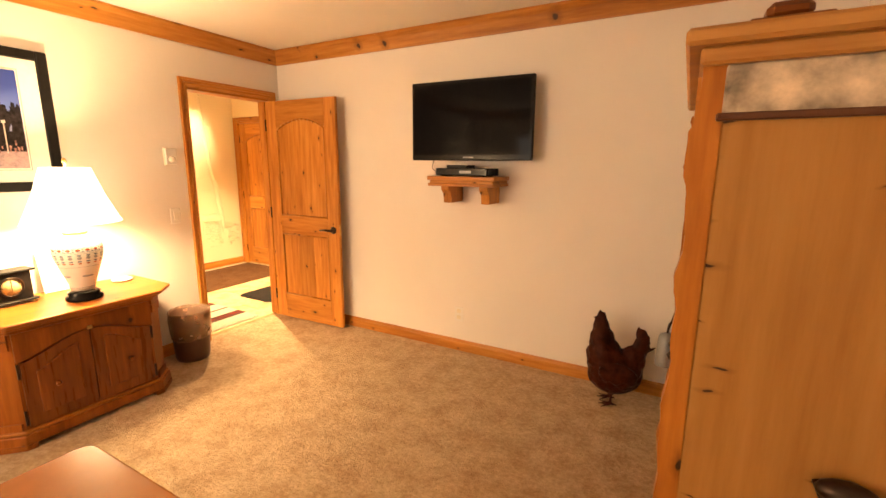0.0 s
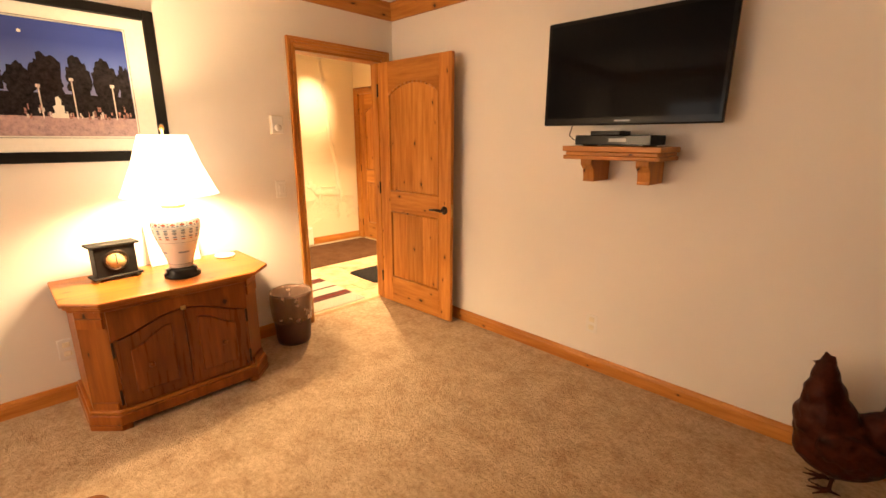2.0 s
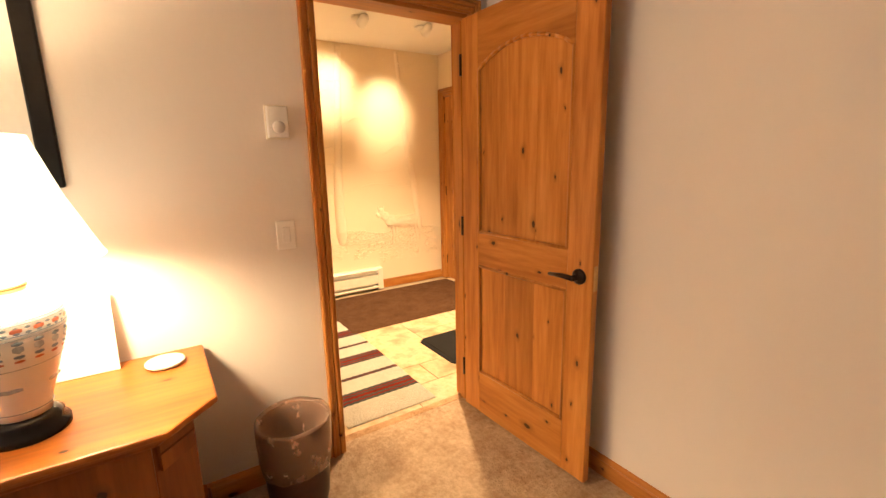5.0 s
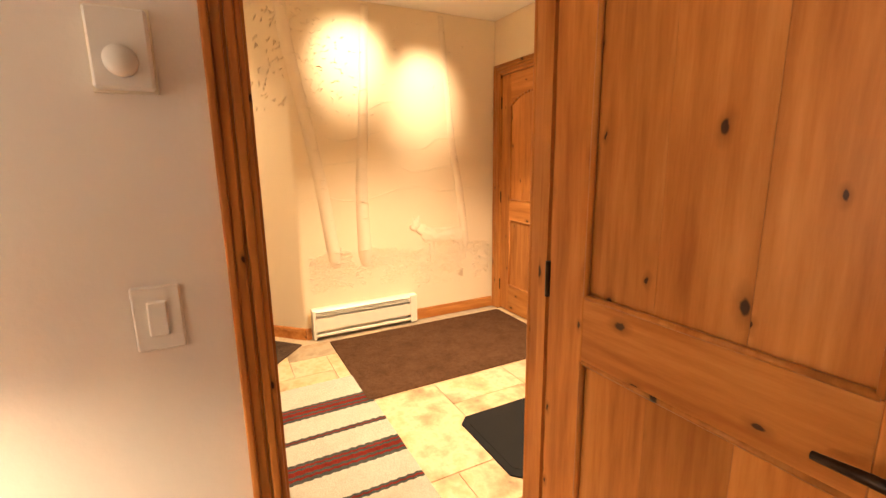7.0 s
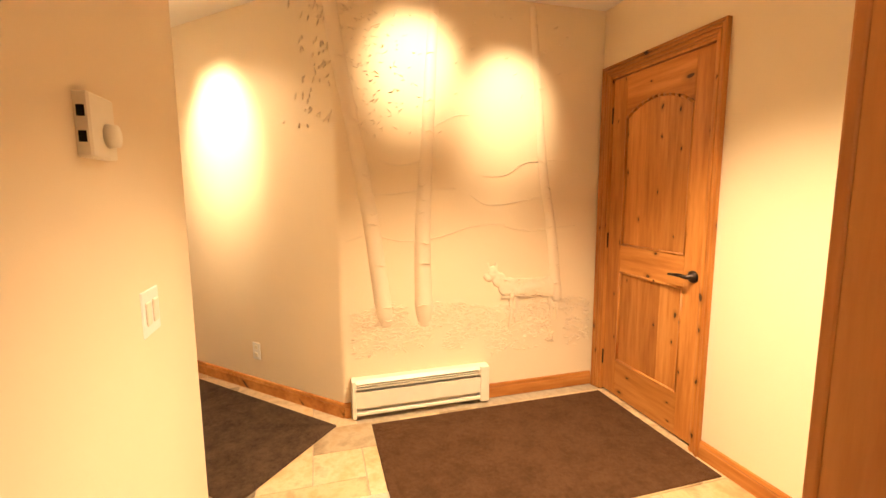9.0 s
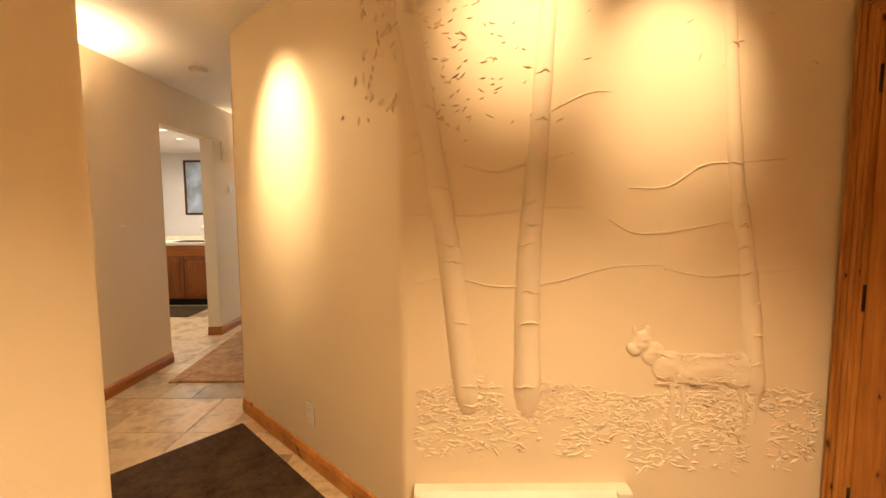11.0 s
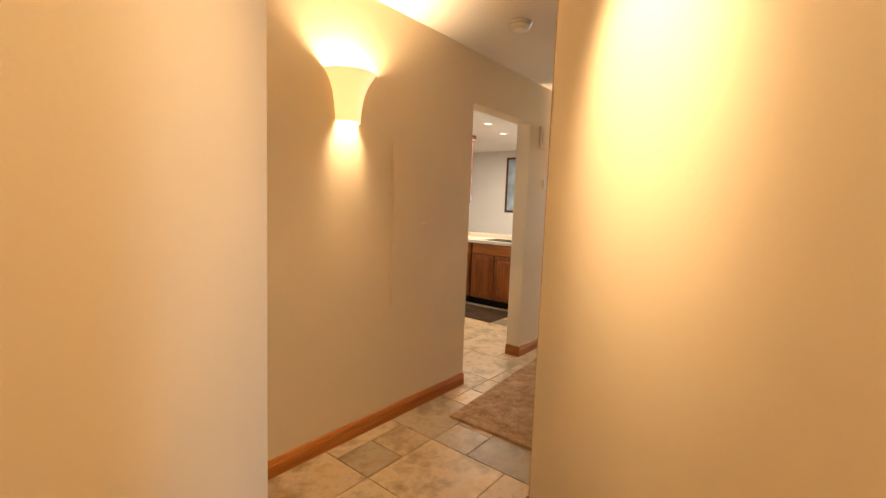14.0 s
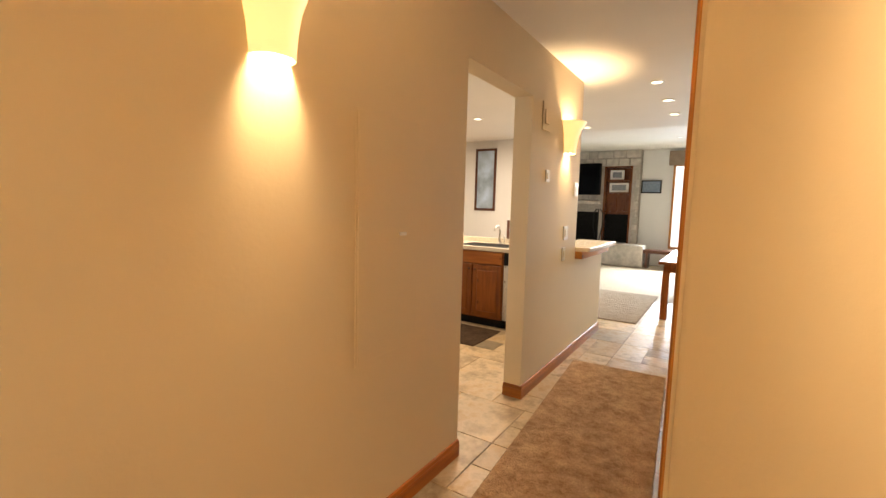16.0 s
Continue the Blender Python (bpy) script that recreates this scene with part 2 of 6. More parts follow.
steel = plain("brushed_steel", (0.55, 0.53, 0.50), 0.3, 0.9, 0.08, 40, 0.05)
tin = plain("grey_tin", (0.24, 0.245, 0.25), 0.45, 0.5, 0.15, 20, 0.1)
ivory = plain("ivory_enamel", (0.78, 0.72, 0.58), 0.4, 0, 0.04, 12, 0)
porcelain = plain("white_porcelain", (0.80, 0.79, 0.77), 0.16, 0, 0.03, 12, 0)
paint_blue = plain("slate_blue_glaze", (0.16, 0.22, 0.30), 0.25, 0, 0.2, 40, 0)
paint_grey = plain("grey_blue_glaze", (0.34, 0.38, 0.42), 0.25, 0, 0.3, 60, 0)
paint_red = plain("iron_red_glaze", (0.45, 0.12, 0.06), 0.25, 0, 0.2, 40, 0)
mat_board = plain("cream_mat_board", (0.80, 0.77, 0.71), 0.85, 0, 0.03, 40, 0.1)
countertop = plain("speckled_cream_counter", (0.66, 0.58, 0.46), 0.25, 0, 0.25, 90, 0)
bag_plastic = plain("clear_bin_liner", (0.76, 0.48, 0.33), 0.25, 0, 0.2, 18, 0.4)
bag_plastic.node_tree.nodes["Principled BSDF"].inputs["Transmission Weight"].default_value = 0.72
bin_brown = plain("dark_brown_bin", (0.055, 0.018, 0.010), 0.4, 0, 0.25, 14, 0.1)
hen_glaze = plain("russet_glaze", (0.042, 0.009, 0.004), 0.36, 0, 0.6, 16, 0.9)
bark = plain("birch_bark", (0.50, 0.40, 0.30), 0.7, 0, 0.75, 11, 0.8)
grout = plain("grey_grout", (0.44, 0.35, 0.24), 0.9, 0, 0.15, 30, 0.3)
stone_white = plain("pale_stone", (0.52, 0.47, 0.41), 0.8, 0, 0.25, 6, 0.6)
mortar = plain("mortar", (0.40, 0.36, 0.31), 0.9, 0, 0.15, 20, 0.4)
soot = plain("soot_black", (0.012, 0.011, 0.010), 0.85, 0, 0.3, 20, 0.3)
polished = plain("polished_chestnut", (0.36, 0.135, 0.035), 0.24, 0, 0.12, 5, 0)
for black in (black_gloss, black_matte, soot, rubber_black, hen_glaze):
    black.node_tree.nodes["Principled BSDF"].inputs["Specular IOR Level"].default_value = 0.1
shade_lit = glow("lit_lamp_shade", (1.0, 0.80, 0.52), 3.2)
sconce_lit = glow("lit_alabaster", (1.0, 0.60, 0.22), 2.1)
bulb_lit = glow("lit_bulb", (1.0, 0.86, 0.62), 9.0)
daylight = glow("daylight_beyond", (0.80, 0.90, 1.0), 2.2)


def slate():
    m, n, l, b = material("slate_tile", 0.45)
    v = coords(n, l)
    big = tex_noise(n, l, v, 3.2, 5, 0.6)
    mid = tex_noise(n, l, v, 14, 5, 0.65)
    f = math_node(n, l, "ADD", math_node(n, l, "MULTIPLY", big, 0.65), math_node(n, l, "MULTIPLY", mid, 0.35))
    col = ramp(n, l, f, [(0.30, (0.17, 0.125, 0.075)), (0.40, (0.37, 0.27, 0.155)), (0.51, (0.60, 0.475, 0.31)), (0.60, (0.52, 0.36, 0.19)), (0.70, (0.34, 0.24, 0.135))])
    oi = n.new("ShaderNodeObjectInfo")
    tint = ramp(n, l, oi.outputs["Random"], [(0.0, (0.45, 0.43, 0.40)), (0.2, (1.0, 0.97, 0.92)), (0.6, (1.06, 1.0, 0.9)), (0.95, (0.9, 0.82, 0.7))])
    l.new(mixed(n, l, 1.0, col, tint, "MULTIPLY"), b.inputs["Base Color"])
    l.new(math_node(n, l, "ADD", math_node(n, l, "MULTIPLY", mid, 0.35), 0.25), b.inputs["Roughness"])
    bumped(n, l, b, f, 0.5, 0.012)
    return m


slate_tile = slate()


# ---- mesh helpers ----
def box(bm, x0, x1, y0, y1, z0, z1, bevel=0.0, segments=1):
    ret = bmesh.ops.create_cube(bm, size=1.0)
    vs = ret["verts"]
    for v in vs:
        v.co = Vector(((x0 + x1) / 2 + v.co.x * (x1 - x0), (y0 + y1) / 2 + v.co.y * (y1 - y0), (z0 + z1) / 2 + v.co.z * (z1 - z0)))
    if bevel:
        es = list({e for v in vs for e in v.link_edges})
        bmesh.ops.bevel(bm, geom=es, offset=bevel, segments=segments, affect="EDGES", profile=0.5)
    return vs


def boxed(*args, **kw):
    bm = bmesh.new()
    box(bm, *args, **kw)
    return bm


def prism(bm, poly, z0, z1, axis="z"):
    """A polygon pulled straight along an axis; poly gives the other two coordinates in order."""
    def at(a, b, c):
        return {"z": (a, b, c), "y": (a, c, b), "x": (c, a, b)}[axis]
    lo = [bm.verts.new(at(a, b, z0)) for a, b in poly]
    hi = [bm.verts.new(at(a, b, z1)) for a, b in poly]
    n = len(poly)
    bm.faces.new(lo[::-1])
    bm.faces.new(hi)
    for k in range(n):
        bm.faces.new((lo[k], lo[(k + 1) % n], hi[(k + 1) % n], hi[k]))
    bmesh.ops.recalc_face_normals(bm, faces=bm.faces)


def prismed(poly, z0, z1, axis="z", bevel=0.0):
    bm = bmesh.new()
    prism(bm, poly, z0, z1, axis)
    if bevel:
        bmesh.ops.bevel(bm, geom=list(bm.edges), offset=bevel, segments=2, affect="EDGES", profile=0.5)
    return bm


def lathe(profile, n=32, cx=0, cy=0, a0=0.0, a1=2 * math.pi, closed=True):
    bm = bmesh.new()
    rings = []
    steps = n if closed else n + 1
    for r, z in profile:
        rings.append([bm.verts.new((cx + r * math.cos(a0 + (a1 - a0) * k / n), cy + r * math.sin(a0 + (a1 - a0) * k / n), z)) for k in range(steps)])
    for i in range(len(rings) - 1):
        for k in range(n):
            j = (k + 1) % steps
            bm.faces.new((rings[i][k], rings[i][j], rings[i + 1][j], rings[i + 1][k]))
    bmesh.ops.remove_doubles(bm, verts=bm.verts, dist=1e-5)
    bmesh.ops.recalc_face_normals(bm, faces=bm.faces)
    for f in bm.faces:
        f.smooth = True
    return bm


def tube(bm, points, radii, n=8):
    """A round bar through points with a radius at each."""
    rings = []
    for i, p in enumerate(points):
        p = Vector(p)
        d = (Vector(points[min(i + 1, len(points) - 1)]) - Vector(points[max(i - 1, 0)])).normalized()
        a = d.orthogonal().normalized() if abs(d.z) > 0.9 else d.cross(Vector((0, 0, 1))).normalized()
        c = d.cross(a)
        r = radii[i] if isinstance(radii, (list, tuple)) else radii
        rings.append([bm.verts.new(p + (a * math.cos(2 * math.pi * k / n) + c * math.sin(2 * math.pi * k / n)) * r) for k in range(n)])
    for i in range(len(rings) - 1):
        for k in range(n):
            f = bm.faces.new((rings[i][k], rings[i][(k + 1) % n], rings[i + 1][(k + 1) % n], rings[i + 1][k]))
            f.smooth = True
    bm.faces.new(rings[0][::-1])
    bm.faces.new(rings[-1])
    bmesh.ops.recalc_face_normals(bm, faces=bm.faces)
    return bm


def blob(bm, at, size, sub=3, turn=(0, 0, 0)):
    m = Matrix.LocRotScale(Vector(at), Euler([radians(a) for a in turn]), Vector(size))
    ret = bmesh.ops.create_icosphere(bm, subdivisions=sub, radius=1.0, matrix=m)
    for v in ret["verts"]:
        for f in v.link_faces:
            f.smooth = True
    return ret["verts"]


def mesh_of(name, bm, mat):
    me = bpy.data.meshes.new(name)
    bm.to_mesh(me)
    bm.free()
    me.materials.append(mat)
    return me


def part(name, bm, mat, parent, label=""):
    ob = new(name, mesh_of(name, bm, mat))
    ob.parent = parent
    if label:
        ob["label"] = label
    return ob


def thing(name, at, label, category, group="", turn=0.0):
    ob = new(name)
    ob.empty_display_size = 0.05
    ob.matrix_basis = pose(*at, 0, 0, turn)
    return tagged(ob, label, category, group)


def solo(name, bm, mat, label, category, group="", at=(0, 0, 0), turn=0.0):
    ob = new(name, mesh_of(name, bm, mat))
    ob.matrix_basis = pose(*at, 0, 0, turn)
    return tagged(ob, label, category, group)


def setting(name, bm, mat, label="", category=""):
    ob = new(name, mesh_of(name, bm, mat))
    return tagged(ob, label, category, "", "structure")


# ---- the shell ----
XW, XH = -3.34, -3.47          # bedroom's west wall: room side and hall side
YN = 3.36                      # bedroom's north wall
P1, P2 = (-4.985, 2.35), (-6.07, 1.126)
P3, P4 = (-6.985, 1.715), (-5.78, 2.915)
YC, YK = 0.622, 0.49           # corridor's south wall: corridor side and kitchen side
XF = -18.0                     # living room's far wall
XE = 0.80

bm = bmesh.new()
box(bm, XH, XW, -2.2, 2.45, 0, CEIL)
box(bm, XH, XW, 3.26, 4.64, 0, CEIL)
box(bm, XH, XW, 2.45, 3.26, 2.075, CEIL)
setting("wall_west", bm, wall_paint, "cream textured plaster bedroom wall with a doorway", "wall")
setting("wall_north", boxed(XW, XE + 0.12, YN, YN + 0.12, 0, CEIL), wall_paint, "cream textured plaster wall behind the television", "wall")
setting("wall_east", boxed(XE, XE + 0.12, -2.32, YN, 0, CEIL), wall_paint, "cream plaster wall behind the wardrobe", "wall")
bm = bmesh.new()
box(bm, XH, -2.55, -2.32, -2.2, 0, CEIL)
box(bm, -1.25, XE, -2.32, -2.2, 0, CEIL)
box(bm, -2.55, -1.25, -2.32, -2.2, 0, 0.85)
box(bm, -2.55, -1.25, -2.32, -2.2, 2.05, CEIL)
setting("wall_south", bm, wall_paint, "cream plaster bedroom wall with an added window", "wall")
setting("floor_bedroom", boxed(XW - 0.06, XE, -2.2, YN, -0.1, 0.0), bed_carpet, "beige cut-pile carpet with footmarks", "carpet")
setting("ceiling_bedroom", boxed(XH, XE + 0.12, -2.32, YN + 0.12, CEIL, CEIL + 0.1), ceil_paint, "cream plaster bedroom ceiling", "ceiling")

# hall, corridor, kitchen and living room
diag = Vector((P1[0] - P2[0], P1[1] - P2[1])).normalized()
back = Vector((diag.y, -diag.x))


def rounded(a, corner, b, r, n=7):
    """Points that round off a corner."""
    c = Vector(corner)
    u, v = (Vector(a) - c).normalized(), (Vector(b) - c).normalized()
    s, e = c + u * r, c + v * r
    return [tuple(s.lerp(c, t).lerp(c.lerp(e, t), t)) for t in [k / n for k in range(n + 1)]]


inner1 = (P1[0] + 0.05, P1[1] - 0.13)
inner2 = (P2[0] + 0.11, P2[1] - 0.07)
poly = [(XH, 2.345)] + rounded((XH, 2.345), P1, P2, 0.035) + rounded(P1, P2, inner2, 0.025, 4) + [inner2, inner1, (XH, 2.215)]
setting("wall_hall_south", prismed(poly, 0, CEIL), hall_paint, "cream plaster hall wall with a rounded corner", "wall")
setting("wall_hall_return", boxed(-5.90, -5.78, YC, 1.10, 0, CEIL), hall_paint)
poly = [(-5.78, 4.64)] + rounded((-5.78, 4.64), P4, P3, 0.02, 3) + rounded(P4, P3, (P3[0], P3[1] + 0.13), 0.03, 4) + [(P3[0], P3[1] + 0.13), (-5.92, 2.99), (-5.92, 4.64)]
setting("wall_mural", prismed(poly, 0, CEIL), hall_paint, "cream plaster hall wall that turns at an angle", "wall")
bm = bmesh.new()
box(bm, -5.92, -5.70, 4.64, 4.76, 0, CEIL)
box(bm, -4.90, XW, 4.64, 4.76, 0, CEIL)
box(bm, -5.70, -4.90, 4.64, 4.76, 2.075, CEIL)
setting("wall_hall_north", bm, hall_paint, "cream plaster wall round the hall door", "wall")
bm = bmesh.new()
box(bm, -7.96, -5.78, YK, YC, 0, CEIL)
box(bm, -10.02, -8.84, YK, YC, 0, CEIL)
box(bm, -8.84, -7.96, YK, YC, 2.137, CEIL)
setting("wall_corridor", bm, hall_paint, "cream plaster corridor wall with a cased opening", "wall")
setting("half_wall", boxed(-11.07, -10.02, YK, YC, 0, 0.985), hall_paint, "low plaster breakfast bar wall", "half wall")
bm = bmesh.new()
box(bm, -7.10, P3[0], P3[1] + 0.003, P3[1] + 0.12, 0, CEIL)
box(bm, -8.00, -7.10, P3[1] + 0.02, P3[1] + 0.12, 2.08, CEIL)
box(bm, -8.00, -7.10, P3[1] + 0.075, P3[1] + 0.12, 0, 2.08)
box(bm, -9.6, -8.00, P3[1] + 0.003, P3[1] + 0.12, 0, CEIL)
setting("wall_corridor_north", bm, hall_paint)
bm = bmesh.new()
box(bm, -9.6, -9.48, P3[1] + 0.12, 3.35, 0, CEIL)
box(bm, -12.2, -9.6, 3.35, 3.47, 0, CEIL)
box(bm, -14.9, -12.2, 3.35, 3.47, 0, 0.35)
box(bm, -14.9, -12.2, 3.35, 3.47, 2.3, CEIL)
box(bm, XF, -14.9, 3.35, 3.47, 0, 2.88)
box(bm, -14.9, -12.6, 3.35, 3.47, CEIL, 2.88)
setting("wall_living_north", bm, white_paint)
setting("wall_living_far", boxed(XF - 0.12, XF, -3.32, 3.47, 0, 2.88), white_paint, "white plaster living room wall", "wall")
setting("wall_kitchen_south", boxed(XF, -7.88, -3.32, -3.2, 0, 2.88), white_paint)
setting("wall_kitchen_east", boxed(-8.0, -7.88, -3.2, YK, 0, CEIL), white_paint)
setting("wall_dining", boxed(-13.12, -13.0, -3.2, -0.95, 0, 2.88), white_paint, "white plaster dining wall with a framed print", "wall")
setting("floor_hall", boxed(XF, XW - 0.06, -3.2, 4.64, -0.1, -0.006), grout, "grout bed of the slate floor", "floor")
setting("ceiling_living", prismed([(XF - 0.12, 2.88), (-12.6, CEIL), (-12.6, CEIL + 0.1), (XF - 0.12, 2.98)], -3.32, 3.47, "y"), ceil_paint, "white plaster living room ceiling", "ceiling")
setting("ceiling_hall", boxed(-12.6, XH, -3.32, 4.76, CEIL, CEIL + 0.1), ceil_paint, "cream plaster hall ceiling", "ceiling")

# ---- wooden trim ----
BASE = [(0.0, 0.0), (0.016, 0.0), (0.016, 0.062), (0.012, 0.068), (0.015, 0.073), (0.009, 0.088), (0.0, 0.092)]


def run(a, b, profile, z=0.0, flip=False):
    """A moulding along the floor line from a to b, on the left-hand side of that line."""
    a, b = Vector(a), Vector(b)
    d = (b - a).normalized()
    side = Vector((-d.y, d.x)) * (-1 if flip else 1)
    bm = bmesh.new()
    ends = []
    for p in (a, b):
        ends.append([bm.verts.new((p.x + side.x * o, p.y + side.y * o, z + h)) for o, h in profile])
    k = len(profile)
    for i in range(k):
        bm.faces.new((ends[0][i], ends[0][(i + 1) % k], ends[1][(i + 1) % k], ends[1][i]))
    bm.faces.new(ends[0][::-1])
    bm.faces.new(ends[1])
    bmesh.ops.recalc_face_normals(bm, faces=bm.faces)
    return bm


def baseboard(a, b, mat, flip=False):
    return setting("baseboard", run(a, b, BASE, 0.0, flip), mat, "knotty pine baseboard", "baseboard")


baseboard((XW, YN), (XE, YN), pine_x, True)
baseboard((XW, -2.2), (XW, 2.408), pine_y, True)
baseboard(P4, P3, pine_x)
baseboard((-5.78, 4.62), (-5.78, 3.83), pine_y)
baseboard((-5.78, 2.952), (-5.78, 2.915), pine_y)
baseboard((-4.85, 4.64), (XH, 4.64), pine_x, True)
baseboard((-6.0, YC), (-7.96, YC), amber_x, True)
baseboard((-8.84, YC), (-11.07, YC), amber_x, True)
baseboard((-8.84, YC + 0.016), (-8.84, YK), amber_y, False)
baseboard((XH, 2.345), (-4.90, 2.345), pine_x, True)

CROWN = [(0.0, 0.0), (0.014, 0.0), (0.020, 0.018), (0.045, 0.075), (0.070, 0.100), (0.070, 0.118), (0.0, 0.118)]
for a, b, mat, fl in (((XW, YN), (XE, YN), pine_x, True), ((XW, -2.2), (XW, YN), pine_y, True), ((XE, -2.2), (XE, YN), pine_y, False), ((XW, -2.2), (XE, -2.2), pine_x, False)):
    setting("crown_moulding", run(a, b, CROWN, CEIL - 0.119, fl), mat, "knotty pine crown moulding", "moulding")


def casing_profile_box(bm, x0, x1, y0, y1, z0, z1):
    box(bm, x0, x1, y0, y1, z0, z1, bevel=min(0.004, (x1 - x0) * 0.3, (y1 - y0) * 0.3, (z1 - z0) * 0.3), segments=2)


def casing(name, place, turn, w, top, width, head_mat):
    """Door trim round an opening w wide; built along local x, standing proud towards local -y."""
    t = thing(name, place, "knotty pine door casing with a moulded edge", "door casing", turn=turn)
    t["kind"] = "structure"
    steps = ((0.0, 0.16, 0.014), (0.16, 0.42, 0.020), (0.42, 0.50, 0.013), (0.50, 0.78, 0.022), (0.78, 1.0, 0.029))
    for nm, inner, sign in (("side_trim", 0.0, -1), ("side_trim", w, 1)):
        bm = bmesh.new()
        for a, b, d in steps:
            xa, xb = sorted((inner + sign * a * width, inner + sign * b * width))
            casing_profile_box(bm, xa, xb, -d, 0, 0, top + (b * width if b < 1 else width))
        part(nm, bm, pine_z, t)
    bm = bmesh.new()
    for a, b, d in steps:
        casing_profile_box(bm, -a * width, w + a * width, -d, 0, top + a * width, top + b * width)
    part("head_trim", bm, head_mat, t)
    return t


def casing_y(name, x, out, ya, yb, top, width=0.066):
    """Door trim on a wall of constant x; out is the side on which it stands proud."""
    return casing(name, (x, ya if out > 0 else yb, 0), 90 * out, yb - ya, top, width, pine_x)


def casing_x(name, y, out, xa, xb, top, width=0.066):
    return casing(name, (xa, y, 0), 0, xb - xa, top, width, pine_x)


casing_y("door_casing", XW, 1, 2.474, 3.237, 2.07)
casing_y("door_casing", XH, -1, 2.474, 3.237, 2.07)
casing_x("door_casing", 4.64, -1, -5.687, -4.915, 2.07)
casing_x("door_casing", P3[1] + 0.020, -1, -7.93, -7.10, 2.07, 0.088)

bm = bmesh.new()
box(bm, -5.70, -5.684, 4.64, 4.70, 0, 2.075)
box(bm, -4.918, -4.90, 4.64, 4.70, 0, 2.075)
box(bm, -5.684, -4.918, 4.64, 4.70, 2.056, 2.075)
setting("door_lining", bm, pine_z, "knotty pine lining of the hall door", "door jamb")
setting("wall_behind_hall_door", boxed(-5.70, -4.90, 4.70, 4.76, 0, 2.075), hall_paint)
setting("trim", boxed(-7.015, -6.988, 1.7125, 1.722, 0, 2.15, bevel=0.002), pine_z, "pine trim at the wall corner", "trim")

jamb = thing("door_jamb", (XH, 2.45, 0), "knotty pine door lining", "door jamb")
jamb["kind"] = "structure"
part("side_jamb", boxed(0, 0.13, 0.002, 0.022, 0, 2.06), pine_z, jamb)
part("side_jamb", boxed(0, 0.13, 0.788, 0.808, 0, 2.06), pine_z, jamb)
part("head_jamb", boxed(0, 0.13, 0.022, 0.788, 2.052, 2.072), pine_y, jamb)
part("stop", boxed(0.05, 0.085, 0.022, 0.034, 0, 2.052), pine_z, jamb)
part("stop", boxed(0.05, 0.085, 0.776, 0.788, 0, 2.052), pine_z, jamb)


def arch_points(x0, x1, z_side, z_mid, n=12):
    pts = []
    for k in range(n + 1):
        u = k / n
        pts.append((x0 + (x1 - x0) * u, z_side + (z_mid - z_side) * (math.sin(math.pi * u) ** 0.8)))
    return pts


